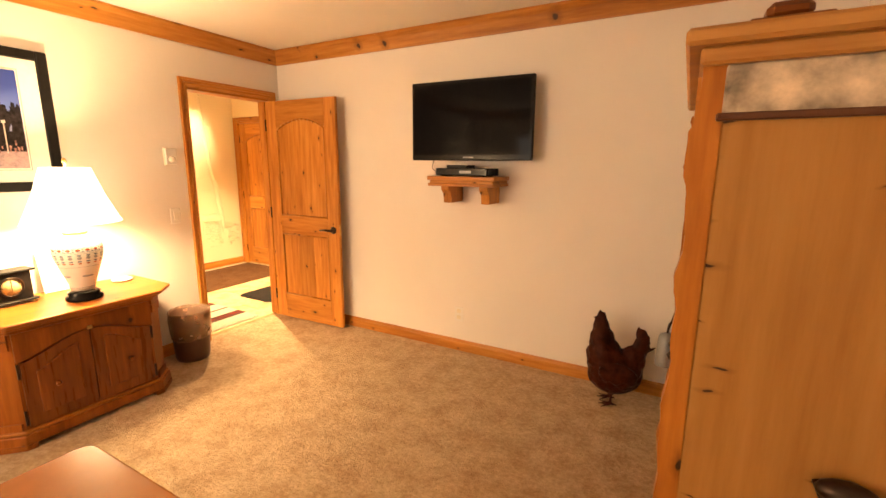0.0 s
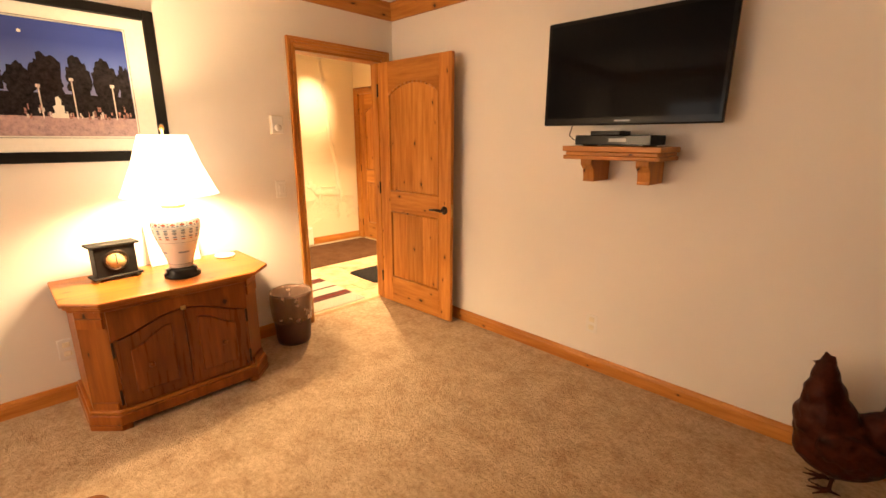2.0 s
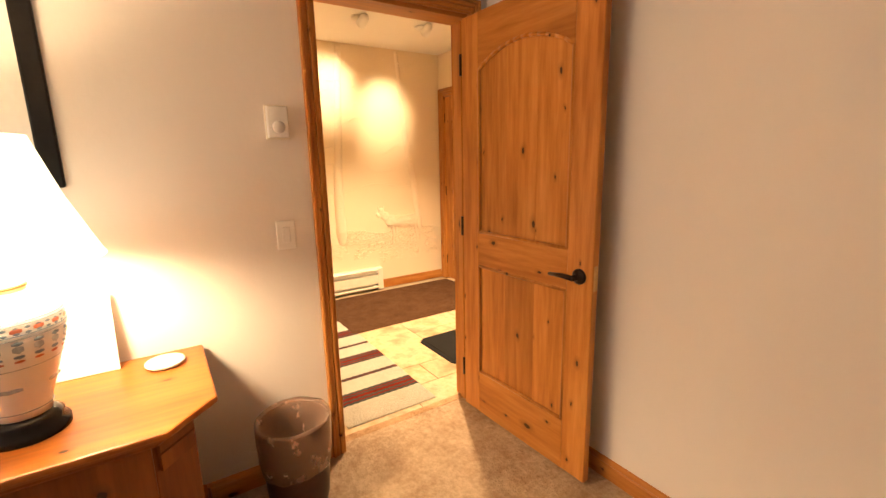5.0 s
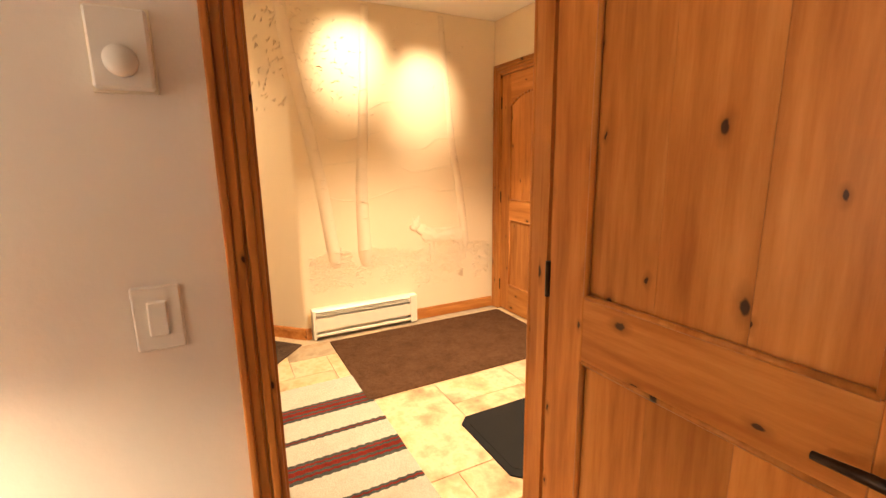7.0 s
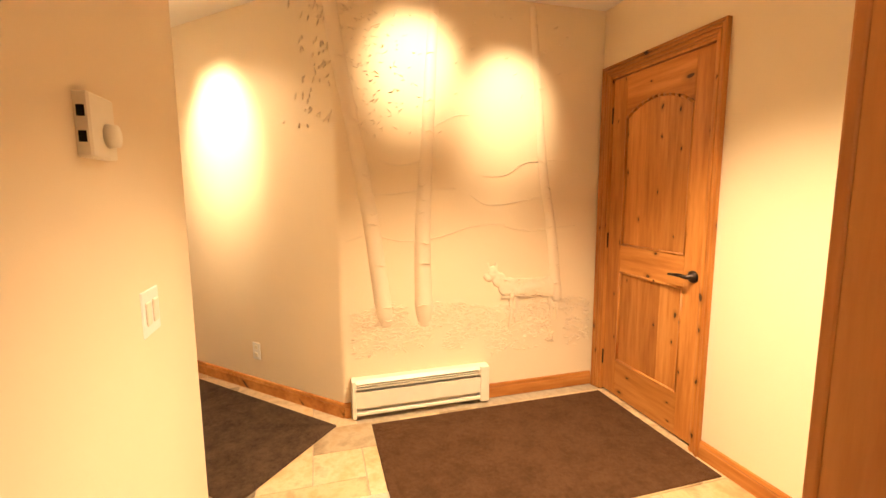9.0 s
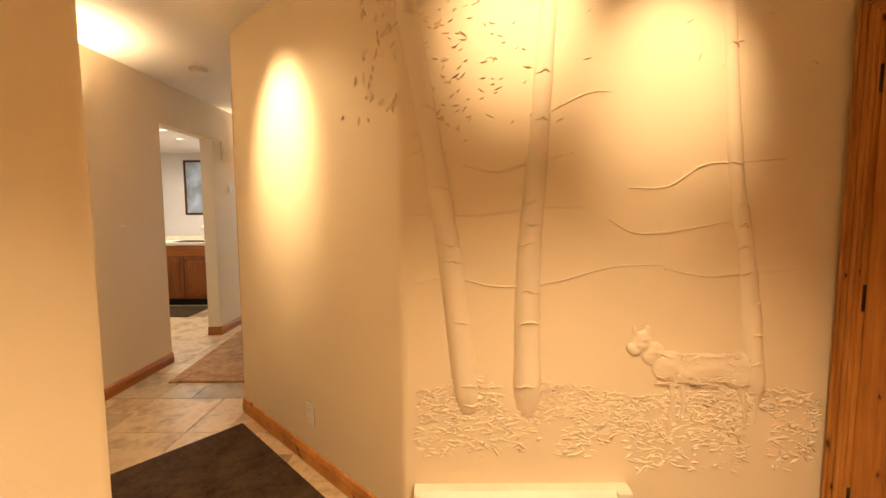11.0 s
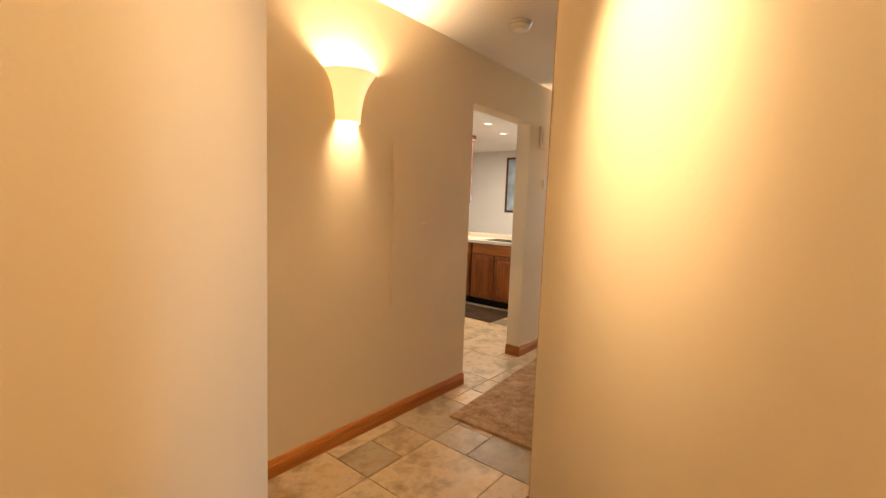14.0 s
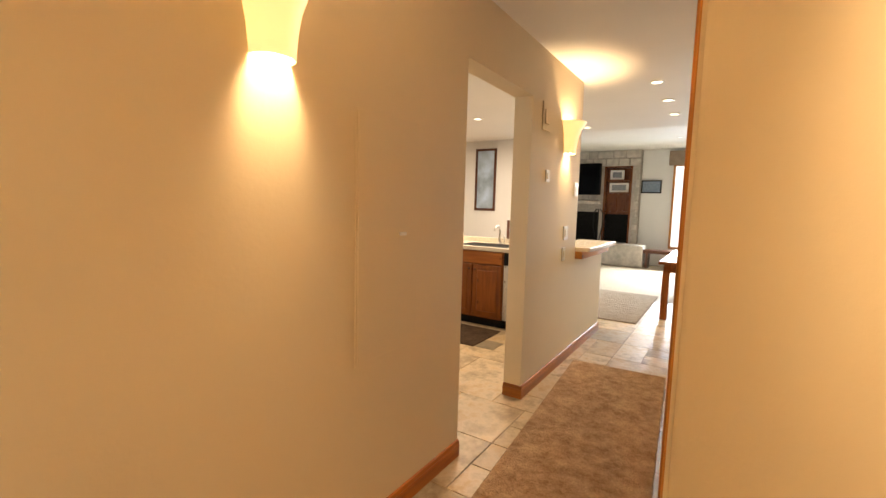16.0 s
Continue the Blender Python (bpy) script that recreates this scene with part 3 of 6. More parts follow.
def panel_door(name, at, turn, w, h, t, label, lever_side=1):
    """A two-panel door with an arched upper panel; hinge edge at x = 0."""
    d = thing(name, at, label, "door", turn=turn)
    st, zb, z1, z2, za, zm = 0.125, 0.235, 0.83, 1.00, h - 0.25, h - 0.165
    part("stile", boxed(0, st, 0, t, 0, h, bevel=0.003), pine_z, d)
    part("stile", boxed(w - st, w, 0, t, 0, h, bevel=0.003), pine_z, d)
    part("bottom_rail", boxed(st, w - st, 0.001, t - 0.001, 0, zb), pine_x, d)
    part("lock_rail", boxed(st, w - st, 0.001, t - 0.001, z1, z2), pine_x, d)
    poly = arch_points(st, w - st, za, zm) + [(w - st, h), (st, h)]
    part("top_rail", prismed(poly, 0.001, t - 0.001, "y"), pine_x, d)
    inner = w - 2 * st
    for zlo, arched in ((zb, False), (z2, True)):
        zhi = z1 if not arched else za
        for k in range(3):
            a, b = st + inner * k / 3 + 0.0004, st + inner * (k + 1) / 3 - 0.0004
            if arched:
                def lift(x):
                    return za + (zm - za) * (math.sin(math.pi * min(1, max(0, (x - st) / inner))) ** 0.8)
                pts = [(a, zlo)] + [(b, zlo)] + [(b - (b - a) * q / 6, lift(b - (b - a) * q / 6)) for q in range(7)]
            else:
                pts = [(a, zlo), (b, zlo), (b, zhi), (a, zhi)]
            part("panel_board", prismed(pts, 0.011, t - 0.011, "y"), pine_z, d)
        # raised moulding round the panel
        for side, y in ((-1, 0.004), (1, t - 0.004)):
            pts = [(st + 0.004, zlo + 0.004), (w - st - 0.004, zlo + 0.004)]
            loop = [Vector((p[0], y, p[1])) for p in pts]
            if arched:
                loop += [Vector((x, y, z - 0.004)) for x, z in arch_points(st + 0.004, w - st - 0.004, za, zm)[::-1]]
            else:
                loop += [Vector((w - st - 0.004, y, zhi - 0.004)), Vector((st + 0.004, y, zhi - 0.004))]
            loop.append(loop[0])
            bm = bmesh.new()
            for p, q in zip(loop[:-1], loop[1:]):
                if (q - p).length > 1e-4:
                    tube(bm, [p, q], 0.008, 6)
            part("panel_moulding", bm, pine_z, d)
    for y, s in ((0, -1), (t, 1)):
        hd = part("door_handle", lathe([(0, 0), (0.032, 0), (0.032, 0.006), (0.024, 0.012), (0.011, 0.016), (0.011, 0.05), (0, 0.05)], 20), bronze, d, "dark bronze lever handle")
        hd.matrix_basis = pose(w - 0.062, y, 0.90, 90 * (1 if s < 0 else -1), 0, 0)
        bm = bmesh.new()
        tube(bm, [(w - 0.06, y + s * 0.045, 0.90), (w - 0.11, y + s * 0.05, 0.903), (w - 0.18, y + s * 0.045, 0.897)], [0.011, 0.010, 0.007], 8)
        part("lever", bm, bronze, d)
    part("latch_plate", boxed(w - 0.001, w + 0.002, t * 0.2, t * 0.8, 0.85, 0.95), brass, d)
    for z in (0.22, 1.02, 1.82):
        bm = bmesh.new()
        tube(bm, [(-0.006, t * (0 if lever_side > 0 else 1), z - 0.05), (-0.006, t * (0 if lever_side > 0 else 1), z + 0.05)], 0.008, 8)
        part("hinge", bm, bronze, d)
    return d


panel_door("door_bedroom", (-3.338, 3.197, 0.015), 1.8, 0.812, 2.03, 0.036, "open knotty pine two-panel door with an arched top")
panel_door("door_hall", (-5.680, 4.655, 0.012), 0.0, 0.758, 2.04, 0.036, "closed knotty pine door with an arched upper panel")

# ---- bedroom things ----
# low two-door cabinet with canted corners; its back is to the west wall
cab = thing("cabinet", (-3.33, 0.98, 0), "low knotty pine cabinet with arched doors and canted corners", "cabinet")


def canted(d0, y0, y1, cut):
    return [(0.0, y0), (d0 - cut, y0), (d0, y0 + cut), (d0, y1 - cut), (d0 - cut, y1), (0.0, y1)]


def post(y, z0, z1, depth, cut, side):
    """Small carved blocks at the head and foot of a canted corner."""
    blocks = []
    a = Vector((depth - cut, y, 0))
    b = Vector((depth, y + side * cut, 0))
    u = (b - a).normalized()
    out = Vector((u.y, -u.x, 0)) * (1 if side > 0 else -1)
    w = (b - a).length
    for z, h in ((z0, 0.045), (z1 - 0.09, 0.05), (z1 - 0.035, 0.03)):
        pts = [a + u * w * 0.08 - out * 0.01, a + u * w * 0.92 - out * 0.01, a + u * w * 0.92 + out * 0.012, a + u * w * 0.08 + out * 0.012]
        blocks.append(prismed([(p.x, p.y) for p in pts], z, z + h))
    return blocks


TOP = 0.70
part("body", prismed(canted(0.525, 0.015, 0.885, 0.105), 0.06, TOP - 0.05), chestnut_z, cab)
part("plinth", prismed(canted(0.548, -0.012, 0.912, 0.115), 0.025, 0.085, bevel=0.008), chestnut_z, cab)
for ya, yb in ((-0.012, 0.16), (0.74, 0.912)):
    if ya < 0:
        poly = [(0.0, -0.014), (0.437, -0.014), (0.552, 0.101), (0.552, 0.15), (0.0, 0.15)]
    else:
        poly = [(0.0, 0.914), (0.437, 0.914), (0.552, 0.799), (0.552, 0.75), (0.0, 0.75)]
    part("foot", prismed(poly, 0.0, 0.03, bevel=0.004), chestnut_z, cab)
part("plinth_moulding", prismed(canted(0.540, -0.002, 0.902, 0.112), 0.085, 0.105, bevel=0.006), amber_y, cab)
part("top_moulding", prismed(canted(0.548, -0.008, 0.908, 0.115), TOP - 0.062, TOP - 0.040, bevel=0.006), chestnut_z, cab)
part("top_moulding", prismed(canted(0.570, -0.022, 0.930, 0.120), TOP - 0.040, TOP - 0.022, bevel=0.006), amber_y, cab)
part("cabinet_top", prismed(canted(0.595, -0.035, 0.955, 0.130), TOP - 0.022, TOP, bevel=0.007), amber_y, cab, "honey pine top with an overhanging edge")
for y, side in ((0.015, 1), (0.885, -1)):
    for bm in post(y, 0.10, TOP - 0.06, 0.525, 0.105, side):
        part("corner_block", bm, chestnut_z, cab)
for s in (0, 1):
    ya, yb = (0.135, 0.448) if s == 0 else (0.452, 0.765)

    def arch(u):
        return 0.475 + 0.088 * math.sin(math.pi * (u if s == 0 else 1 - u) / 2) ** 1.6

    pts = [(ya + (yb - ya) * k / 12, arch(k / 12)) for k in range(13)]
    poly = [(ya, 0.115), (yb, 0.115)] + pts[::-1]
    d = part("door", prismed(poly, 0.524, 0.536, "x", bevel=0.002), cherry_z, cab, "darker stained arched door")
    inner = [(ya + 0.06 + (yb - ya - 0.12) * k / 12, arch(k / 12) - 0.062) for k in range(13)]
    poly = [(ya + 0.06, 0.175), (yb - 0.06, 0.175)] + inner[::-1]
    part("raised_panel", prismed(poly, 0.530, 0.544, "x", bevel=0.006), cherry_z, d)
    k = part("knob", lathe([(0, 0), (0.008, 0), (0.006, 0.012), (0.014, 0.022), (0.010, 0.03), (0, 0.032)], 14), cherry_z, d, "small turned wooden knob")
    k.matrix_basis = pose(0.542, ya + 0.135 if s == 0 else yb - 0.135, 0.315, 0, 90, 0)
    for z in (0.17, 0.43):
        part("hinge", boxed(0.524, 0.534, (ya - 0.014) if s == 0 else (yb + 0.004), (ya - 0.004) if s == 0 else (yb + 0.014), z - 0.04, z + 0.04), bronze, cab)
bm = bmesh.new()
poly = [(0.122, TOP - 0.064), (0.122, 0.485)] + [(0.122 + 0.656 * k / 24, 0.485 + 0.088 * math.sin(math.pi * k / 24) ** 1.6) for k in range(1, 24)] + [(0.778, 0.485), (0.778, TOP - 0.064)]
prism(bm, poly, 0.522, 0.540, "x")
part("apron", bm, chestnut_z, cab, "scalloped apron over the doors")
part("door_catch", boxed(0.538, 0.548, 0.438, 0.462, 0.560, 0.582, bevel=0.003), brass, cab)
# table lamp
lamp = thing("table_lamp", (-2.96, 1.495, 0.70), "white porcelain table lamp with a lit white shade", "lamp")
part("base", lathe([(0, 0), (0.085, 0), (0.085, 0.015), (0.07, 0.022), (0.075, 0.034), (0.055, 0.045), (0, 0.045)], 28), black_gloss, lamp, "round dark polished base")
part("body", lathe([(0, 0.046), (0.055, 0.046), (0.060, 0.075), (0.085, 0.14), (0.108, 0.205), (0.112, 0.245), (0.100, 0.275), (0.062, 0.295), (0.05, 0.31), (0, 0.31)], 36), porcelain, lamp)


def band(z, r, h, mat, count, dz=0.0):
    for k in range(count):
        bm = bmesh.new()
        a = 2 * math.pi * k / count
        m = Matrix.Translation((math.cos(a) * r, math.sin(a) * r, z)) @ Matrix.Rotation(a, 4, "Z")
        bmesh.ops.create_icosphere(bm, subdivisions=1, radius=1.0, matrix=m @ Matrix.Diagonal((0.0012, 1.6 * r / count * 1.2, h, 1)))
        part("painted_motif", bm, mat, lamp)


for z, r, mat in ((0.262, 0.1088, paint_red), (0.2565, 0.1108, paint_blue), (0.236, 0.1127, paint_blue), (0.229, 0.1120, paint_grey), (0.165, 0.0945, paint_grey), (0.062, 0.0588, paint_blue)):
    part("painted_line", lathe([(r - 0.001, z - 0.0009), (r + 0.0012, z), (r - 0.001, z + 0.0009)], 48), mat, lamp)
band(0.246, 0.1118, 0.0062, paint_red, 17)
band(0.2505, 0.1115, 0.0028, paint_blue, 34)
band(0.2405, 0.1122, 0.0028, paint_blue, 34)
band(0.221, 0.1112, 0.0045, paint_blue, 18)
band(0.209, 0.1085, 0.0085, paint_grey, 18)
band(0.193, 0.1042, 0.0042, paint_blue, 18)
band(0.183, 0.1008, 0.003, paint_red, 18)
band(0.120, 0.0775, 0.006, paint_grey, 5)
part("neck", lathe([(0, 0.31), (0.050, 0.31), (0.056, 0.318), (0.052, 0.326), (0.014, 0.33), (0.014, 0.40), (0, 0.40)], 20), brass, lamp)
sh = part("shade", lathe([(0.216, 0.366), (0.209, 0.376), (0.152, 0.492), (0.106, 0.615), (0.104, 0.615), (0.149, 0.492), (0.206, 0.376)], 40), shade_lit, lamp, "lit white fabric shade")
part("finial", lathe([(0, 0.61), (0.006, 0.61), (0.006, 0.632), (0.012, 0.642), (0.008, 0.655), (0, 0.66)], 12), brass, lamp)
bm = bmesh.new()
for k in range(3):
    a = 2 * math.pi * k / 3
    tube(bm, [(0, 0, 0.612), (0.105 * math.cos(a), 0.105 * math.sin(a), 0.612)], 0.002, 5)
part("spider", bm, brass, lamp)

lamp.scale = (1.07, 1.07, 1.24)

# mantel clock
aged_dial = plain("aged_dial_paper", (0.55, 0.41, 0.20), 0.6, 0, 0.1, 30, 0)
clock = thing("clock", (-3.165, 1.225, 0.70), "black mantel clock with a cream round dial", "clock", turn=8)
part("base", boxed(-0.055, 0.055, -0.115, 0.115, 0.012, 0.026, bevel=0.003), black_matte, clock)
part("case", boxed(-0.04, 0.04, -0.095, 0.095, 0.026, 0.185, bevel=0.003), black_matte, clock)
part("cornice", boxed(-0.055, 0.055, -0.115, 0.115, 0.185, 0.198, bevel=0.003), black_matte, clock)
for y in (-0.095, 0.095):
    for x in (-0.04, 0.04):
        part("foot", lathe([(0, 0), (0.010, 0), (0.013, 0.006), (0.010, 0.012), (0, 0.012)], 10, x, y), brass, clock)
b = part("bezel", lathe([(0.056, 0.0), (0.056, 0.008), (0.050, 0.010), (0.048, 0.004)], 32), bronze, clock)
b.matrix_basis = pose(0.04, 0, 0.107, 90, 0, 90)
f = part("dial", lathe([(0, 0.002), (0.049, 0.002), (0.049, 0.003), (0, 0.003)], 28), aged_dial, clock, "yellowed cream dial")
f.matrix_basis = pose(0.04, 0, 0.107, 90, 0, 90)
bm = bmesh.new()
box(bm, 0.0435, 0.045, -0.0018, 0.0018, 0.107, 0.142)
box(bm, 0.0435, 0.045, -0.0018, 0.0018, 0.085, 0.107)
part("hand", bm, black_gloss, clock)
bm = bmesh.new()
for k in range(12):
    a = 2 * math.pi * k / 12
    box(bm, 0.0432, 0.0445, 0.042 * math.cos(a) - 0.002, 0.042 * math.cos(a) + 0.002, 0.107 + 0.042 * math.sin(a) - 0.002, 0.107 + 0.042 * math.sin(a) + 0.002)
part("hour_mark", bm, black_gloss, clock)

# small white dish behind the lamp
solo("dish", lathe([(0, 0), (0.05, 0), (0.062, 0.010), (0.060, 0.016), (0.045, 0.010), (0, 0.008)], 24), porcelain, "small white dish on the pine cabinet", "dish", at=(-3.205, 1.81, 0.70))
card = solo("card", boxed(-0.002, 0.002, 0, 0.27, 0, 0.27, bevel=0.0008), mat_board, "plain white card leaning on the wall behind the lamp", "card", at=(-3.255, 1.41, 0.7015))
card.rotation_mode = "XYZ"
card.matrix_basis = pose(-3.255, 1.41, 0.7015, 0, -13, 0)

# framed print
pic = thing("framed_print", (-3.338, 0.46, 1.32), "large black-framed print of an evening park", "picture")
W, H = 1.16, 0.81
part("frame_side", boxed(0, 0.028, 0, 0.055, 0, H, bevel=0.005), black_matte, pic)
part("frame_side", boxed(0, 0.028, W - 0.055, W, 0, H, bevel=0.005), black_matte, pic)
part("frame_rail", boxed(0, 0.0275, 0.055, W - 0.055, 0, 0.055, bevel=0.005), black_matte, pic)
part("frame_rail", boxed(0, 0.0275, 0.055, W - 0.055, H - 0.055, H, bevel=0.005), black_matte, pic)
part("mat_board", boxed(0.002, 0.012, 0.05, W - 0.05, 0.05, H - 0.05), mat_board, pic)


def picture_material(name, low, high, tree_at, floor_at):
    m, n, l, b = material(name, 0.35)
    tc = n.new("ShaderNodeTexCoord")
    sp = n.new("ShaderNodeSeparateXYZ")
    l.new(tc.outputs["Object"], sp.inputs[0])
    z = sp.outputs["Z"]
    v = coords(n, l, per_object=False)
    sky_c = ramp(n, l, math_node(n, l, "DIVIDE", z, high), [(0.45, (0.26, 0.27, 0.46)), (0.78, (0.09, 0.14, 0.42)), (1.0, (0.03, 0.055, 0.27))])
    crowns = tex_noise(n, l, v, 7.5, 5, 0.6)
    edge = math_node(n, l, "ADD", tree_at - 0.30, math_node(n, l, "MULTIPLY", crowns, 0.22))
    tree = math_node(n, l, "LESS_THAN", z, edge)
    leaf = ramp(n, l, tex_noise(n, l, v, 60, 4, 0.7), [(0.35, (0.006, 0.006, 0.010)), (0.7, (0.05, 0.035, 0.03))])
    col = mixed(n, l, tree, sky_c, leaf)
    ground = math_node(n, l, "LESS_THAN", z, math_node(n, l, "ADD", floor_at - 0.02, math_node(n, l, "MULTIPLY", tex_noise(n, l, v, 30, 3), 0.05)))
    gc = ramp(n, l, tex_noise(n, l, v, 45, 5, 0.75), [(0.30, (0.22, 0.15, 0.18)), (0.48, (0.42, 0.29, 0.31)), (0.62, (0.50, 0.35, 0.34)), (0.74, (0.60, 0.47, 0.46))])
    col = mixed(n, l, ground, col, gc)
    l.new(col, b.inputs["Base Color"])
    return m


park = picture_material("printed_park_scene", 0.0, 0.60, 0.43, 0.24)
part("print", boxed(0.012, 0.0145, 0.155, W - 0.155, 0.135, H - 0.125), park, pic, "dusk park with dark trees and lamps")
bm = bmesh.new()
for a in ((0.145, W - 0.145, 0.124, 0.127), (0.145, W - 0.145, H - 0.117, H - 0.114)):
    box(bm, 0.012, 0.0135, *a)
for y in (0.145, W - 0.148):
    box(bm, 0.012, 0.0135, y, y + 0.003, 0.124, H - 0.114)
part("mat_line", bm, tin, pic)
crown_print = plain("printed_foliage", (0.013, 0.010, 0.012), 0.6, 0, 0.9, 55, 0)
lamp_print = plain("printed_lamplight", (0.62, 0.55, 0.52), 0.4, 0, 0.3, 80, 0)
crown_print.node_tree.nodes["Principled BSDF"].inputs["Specular IOR Level"].default_value = 0.1
crowd_print = plain("printed_figures_in_red_and_cream", (0.34, 0.16, 0.14), 0.4, 0, 0.9, 70, 0)
for k, (y, r, top) in enumerate(((0.225, 0.055, 0.53), (0.325, 0.062, 0.55), (0.43, 0.060, 0.535), (0.545, 0.058, 0.50), (0.655, 0.066, 0.565), (0.78, 0.056, 0.56), (0.893, 0.060, 0.545), (0.975, 0.030, 0.535))):
    bm = bmesh.new()
    pts = []
    for q in range(44):
        a = 2 * math.pi * q / 44
        w = 0.94 + 0.22 * noise.noise(Vector((math.cos(a) * 2.5 + k * 9, math.sin(a) * 2.5, 1))) + 0.22 * noise.noise(Vector((math.cos(a) * 9 + k * 5, math.sin(a) * 9, 3)))
        py, pz = y + r * w * math.cos(a), (top + 0.27) / 2 + (top - 0.31) / 2 * w * math.sin(a)
        pts.append((min(py, W - 0.157), pz))
    prism(bm, pts, 0.0146, 0.0150 + 0.00005 * k, "x")
    part("printed_tree", bm, crown_print, pic)
    if k < 7:
        part("printed_trunk", boxed(0.0146, 0.01525, y - 0.006, y + 0.006, 0.23, 0.33), crown_print, pic)
part("printed_shade", boxed(0.0146, 0.0149, 0.157, W - 0.157, 0.232, 0.345), crown_print, pic)
for y, h in ((0.32, 0.17), (0.44, 0.12), (0.61, 0.15), (0.745, 0.19), (0.915, 0.17)):
    bm = bmesh.new()
    box(bm, 0.0152, 0.0158, y, y + 0.006, 0.22, 0.22 + h)
    box(bm, 0.0152, 0.0158, y - 0.006, y + 0.012, 0.22 + h, 0.235 + h)
    part("printed_lamp", bm, lamp_print, pic)
rs = random.Random(3)
for k in range(42):
    y, z = rs.uniform(0.53, 0.98), 0.222 + rs.uniform(-0.006, 0.05) * rs.random()
    w = rs.uniform(0.004, 0.011)
    part("printed_figure", boxed(0.0152, 0.0157, y, y + w, z, z + rs.uniform(0.012, 0.03)), crowd_print if k % 3 else lamp_print, pic)
bm = bmesh.new()
prism(bm, [(0.645, 0.225), (0.71, 0.225), (0.712, 0.245), (0.698, 0.25), (0.70, 0.285), (0.69, 0.29), (0.692, 0.315), (0.683, 0.332), (0.67, 0.325), (0.668, 0.29), (0.655, 0.28), (0.66, 0.25), (0.645, 0.245)], 0.0152, 0.0158, "x")
part("printed_monument", bm, mat_board, pic)
part("printed_moon", lathe([(0, 0), (0.008, 0), (0.008, 0.0006), (0, 0.0006)], 14), mat_board, pic).matrix_basis = pose(0.0146, 0.585, 0.625, 0, 90, 0)

# waste bin with liner
wb = thing("waste_bin", (-3.150, 2.205, 0), "dark brown waste bin with a clear liner", "waste bin")
part("bin_body", lathe([(0, 0.004), (0.098, 0.0), (0.104, 0.02), (0.122, 0.27), (0.117, 0.27), (0.098, 0.02), (0, 0.012)], 32), bin_brown, wb)
bm = lathe([(0.1155, 0.135), (0.1185, 0.13), (0.1245, 0.17), (0.1275, 0.22), (0.128, 0.275), (0.125, 0.283), (0.113, 0.276), (0.104, 0.22), (0.085, 0.10), (0, 0.06)], 40)
for v in bm.verts:
    r = math.hypot(v.co.x, v.co.y)
    if r > 0.05:
        a = math.atan2(v.co.y, v.co.x)
        k = 1 + 0.02 * math.sin(9 * a + 20 * v.co.z) * noise.noise(v.co * 14)
        v.co.x *= k
        v.co.y *= k
        v.co.z += 0.012 * noise.noise(v.co * 22) * (1 if v.co.z < 0.25 else 0.4)
part("liner", bm, bag_plastic, wb, "crumpled clear plastic bag folded over the rim")

wb.scale = (1.15, 1.15, 1.36)

# wall controls
for name, y, z, w, h, lab in (("thermostat", 2.252, 1.478, 0.082, 0.122, "white wall thermostat with a round dial"), ("light_switch", 2.25, 1.028, 0.078, 0.122, "white rocker light switch")):
    t = thing(name, (XW, y, z), lab, "thermostat" if name == "thermostat" else "switch")
    part("plate", boxed(0, 0.028 if name == "thermostat" else 0.007, 0, w, 0, h, bevel=0.004), white_plastic, t)
    if name == "thermostat":
        k = part("dial", lathe([(0, 0), (0.024, 0), (0.022, 0.016), (0, 0.018)], 24), white_plastic, t)
        k.matrix_basis = pose(0.028, 0.041, 0.042, 0, 90, 0)
        part("base_edge", boxed(0, 0.012, -0.003, w + 0.003, -0.004, h + 0.004), ivory, t)
    else:
        part("rocker", boxed(0.005, 0.012, 0.023, 0.055, 0.028, 0.094, bevel=0.003), white_plastic, t)


def outlet(at, turn, label, blank=False):
    t = thing("wall_outlet", at, label, "outlet", turn=turn)
    part("plate", boxed(0, 0.006, -0.038, 0.038, -0.06, 0.06, bevel=0.003), white_plastic, t)
    for z in (-0.026, 0.026):
        part("socket", boxed(0.004, 0.009, -0.017, 0.017, z - 0.015, z + 0.015, bevel=0.003), ivory, t)
    return t


outlet((XW, 0.965, 0.30), 0, "white double wall outlet beside the pine cabinet")
outlet((-1.405, YN, 0.307), -90, "white wall outlet below the television")

# television
tv = thing("television", (-1.25, 3.14, 1.52), "black flat television on a wall arm, switched off", "television")
part("cabinet_back", boxed(-0.40, 0.40, 0.03, 0.075, 0.05, 0.50, bevel=0.015), black_matte, tv)
part("bezel", boxed(-0.465, 0.465, 0.0, 0.035, 0, 0.555, bevel=0.008, segments=2), black_gloss, tv)
part("screen", boxed(-0.442, 0.442, -0.0025, 0.004, 0.04, 0.532), screen_glass, tv, "dark glossy screen")
part("wall_arm", boxed(-0.06, 0.06, 0.070, 0.138, 0.22, 0.36), black_matte, tv)
part("logo_bar", boxed(-0.04, 0.04, -0.0035, 0.0, 0.018, 0.026), tin, tv)
tv.matrix_basis = pose(-1.278, 3.215, 1.523, 0, 0, 1.5)

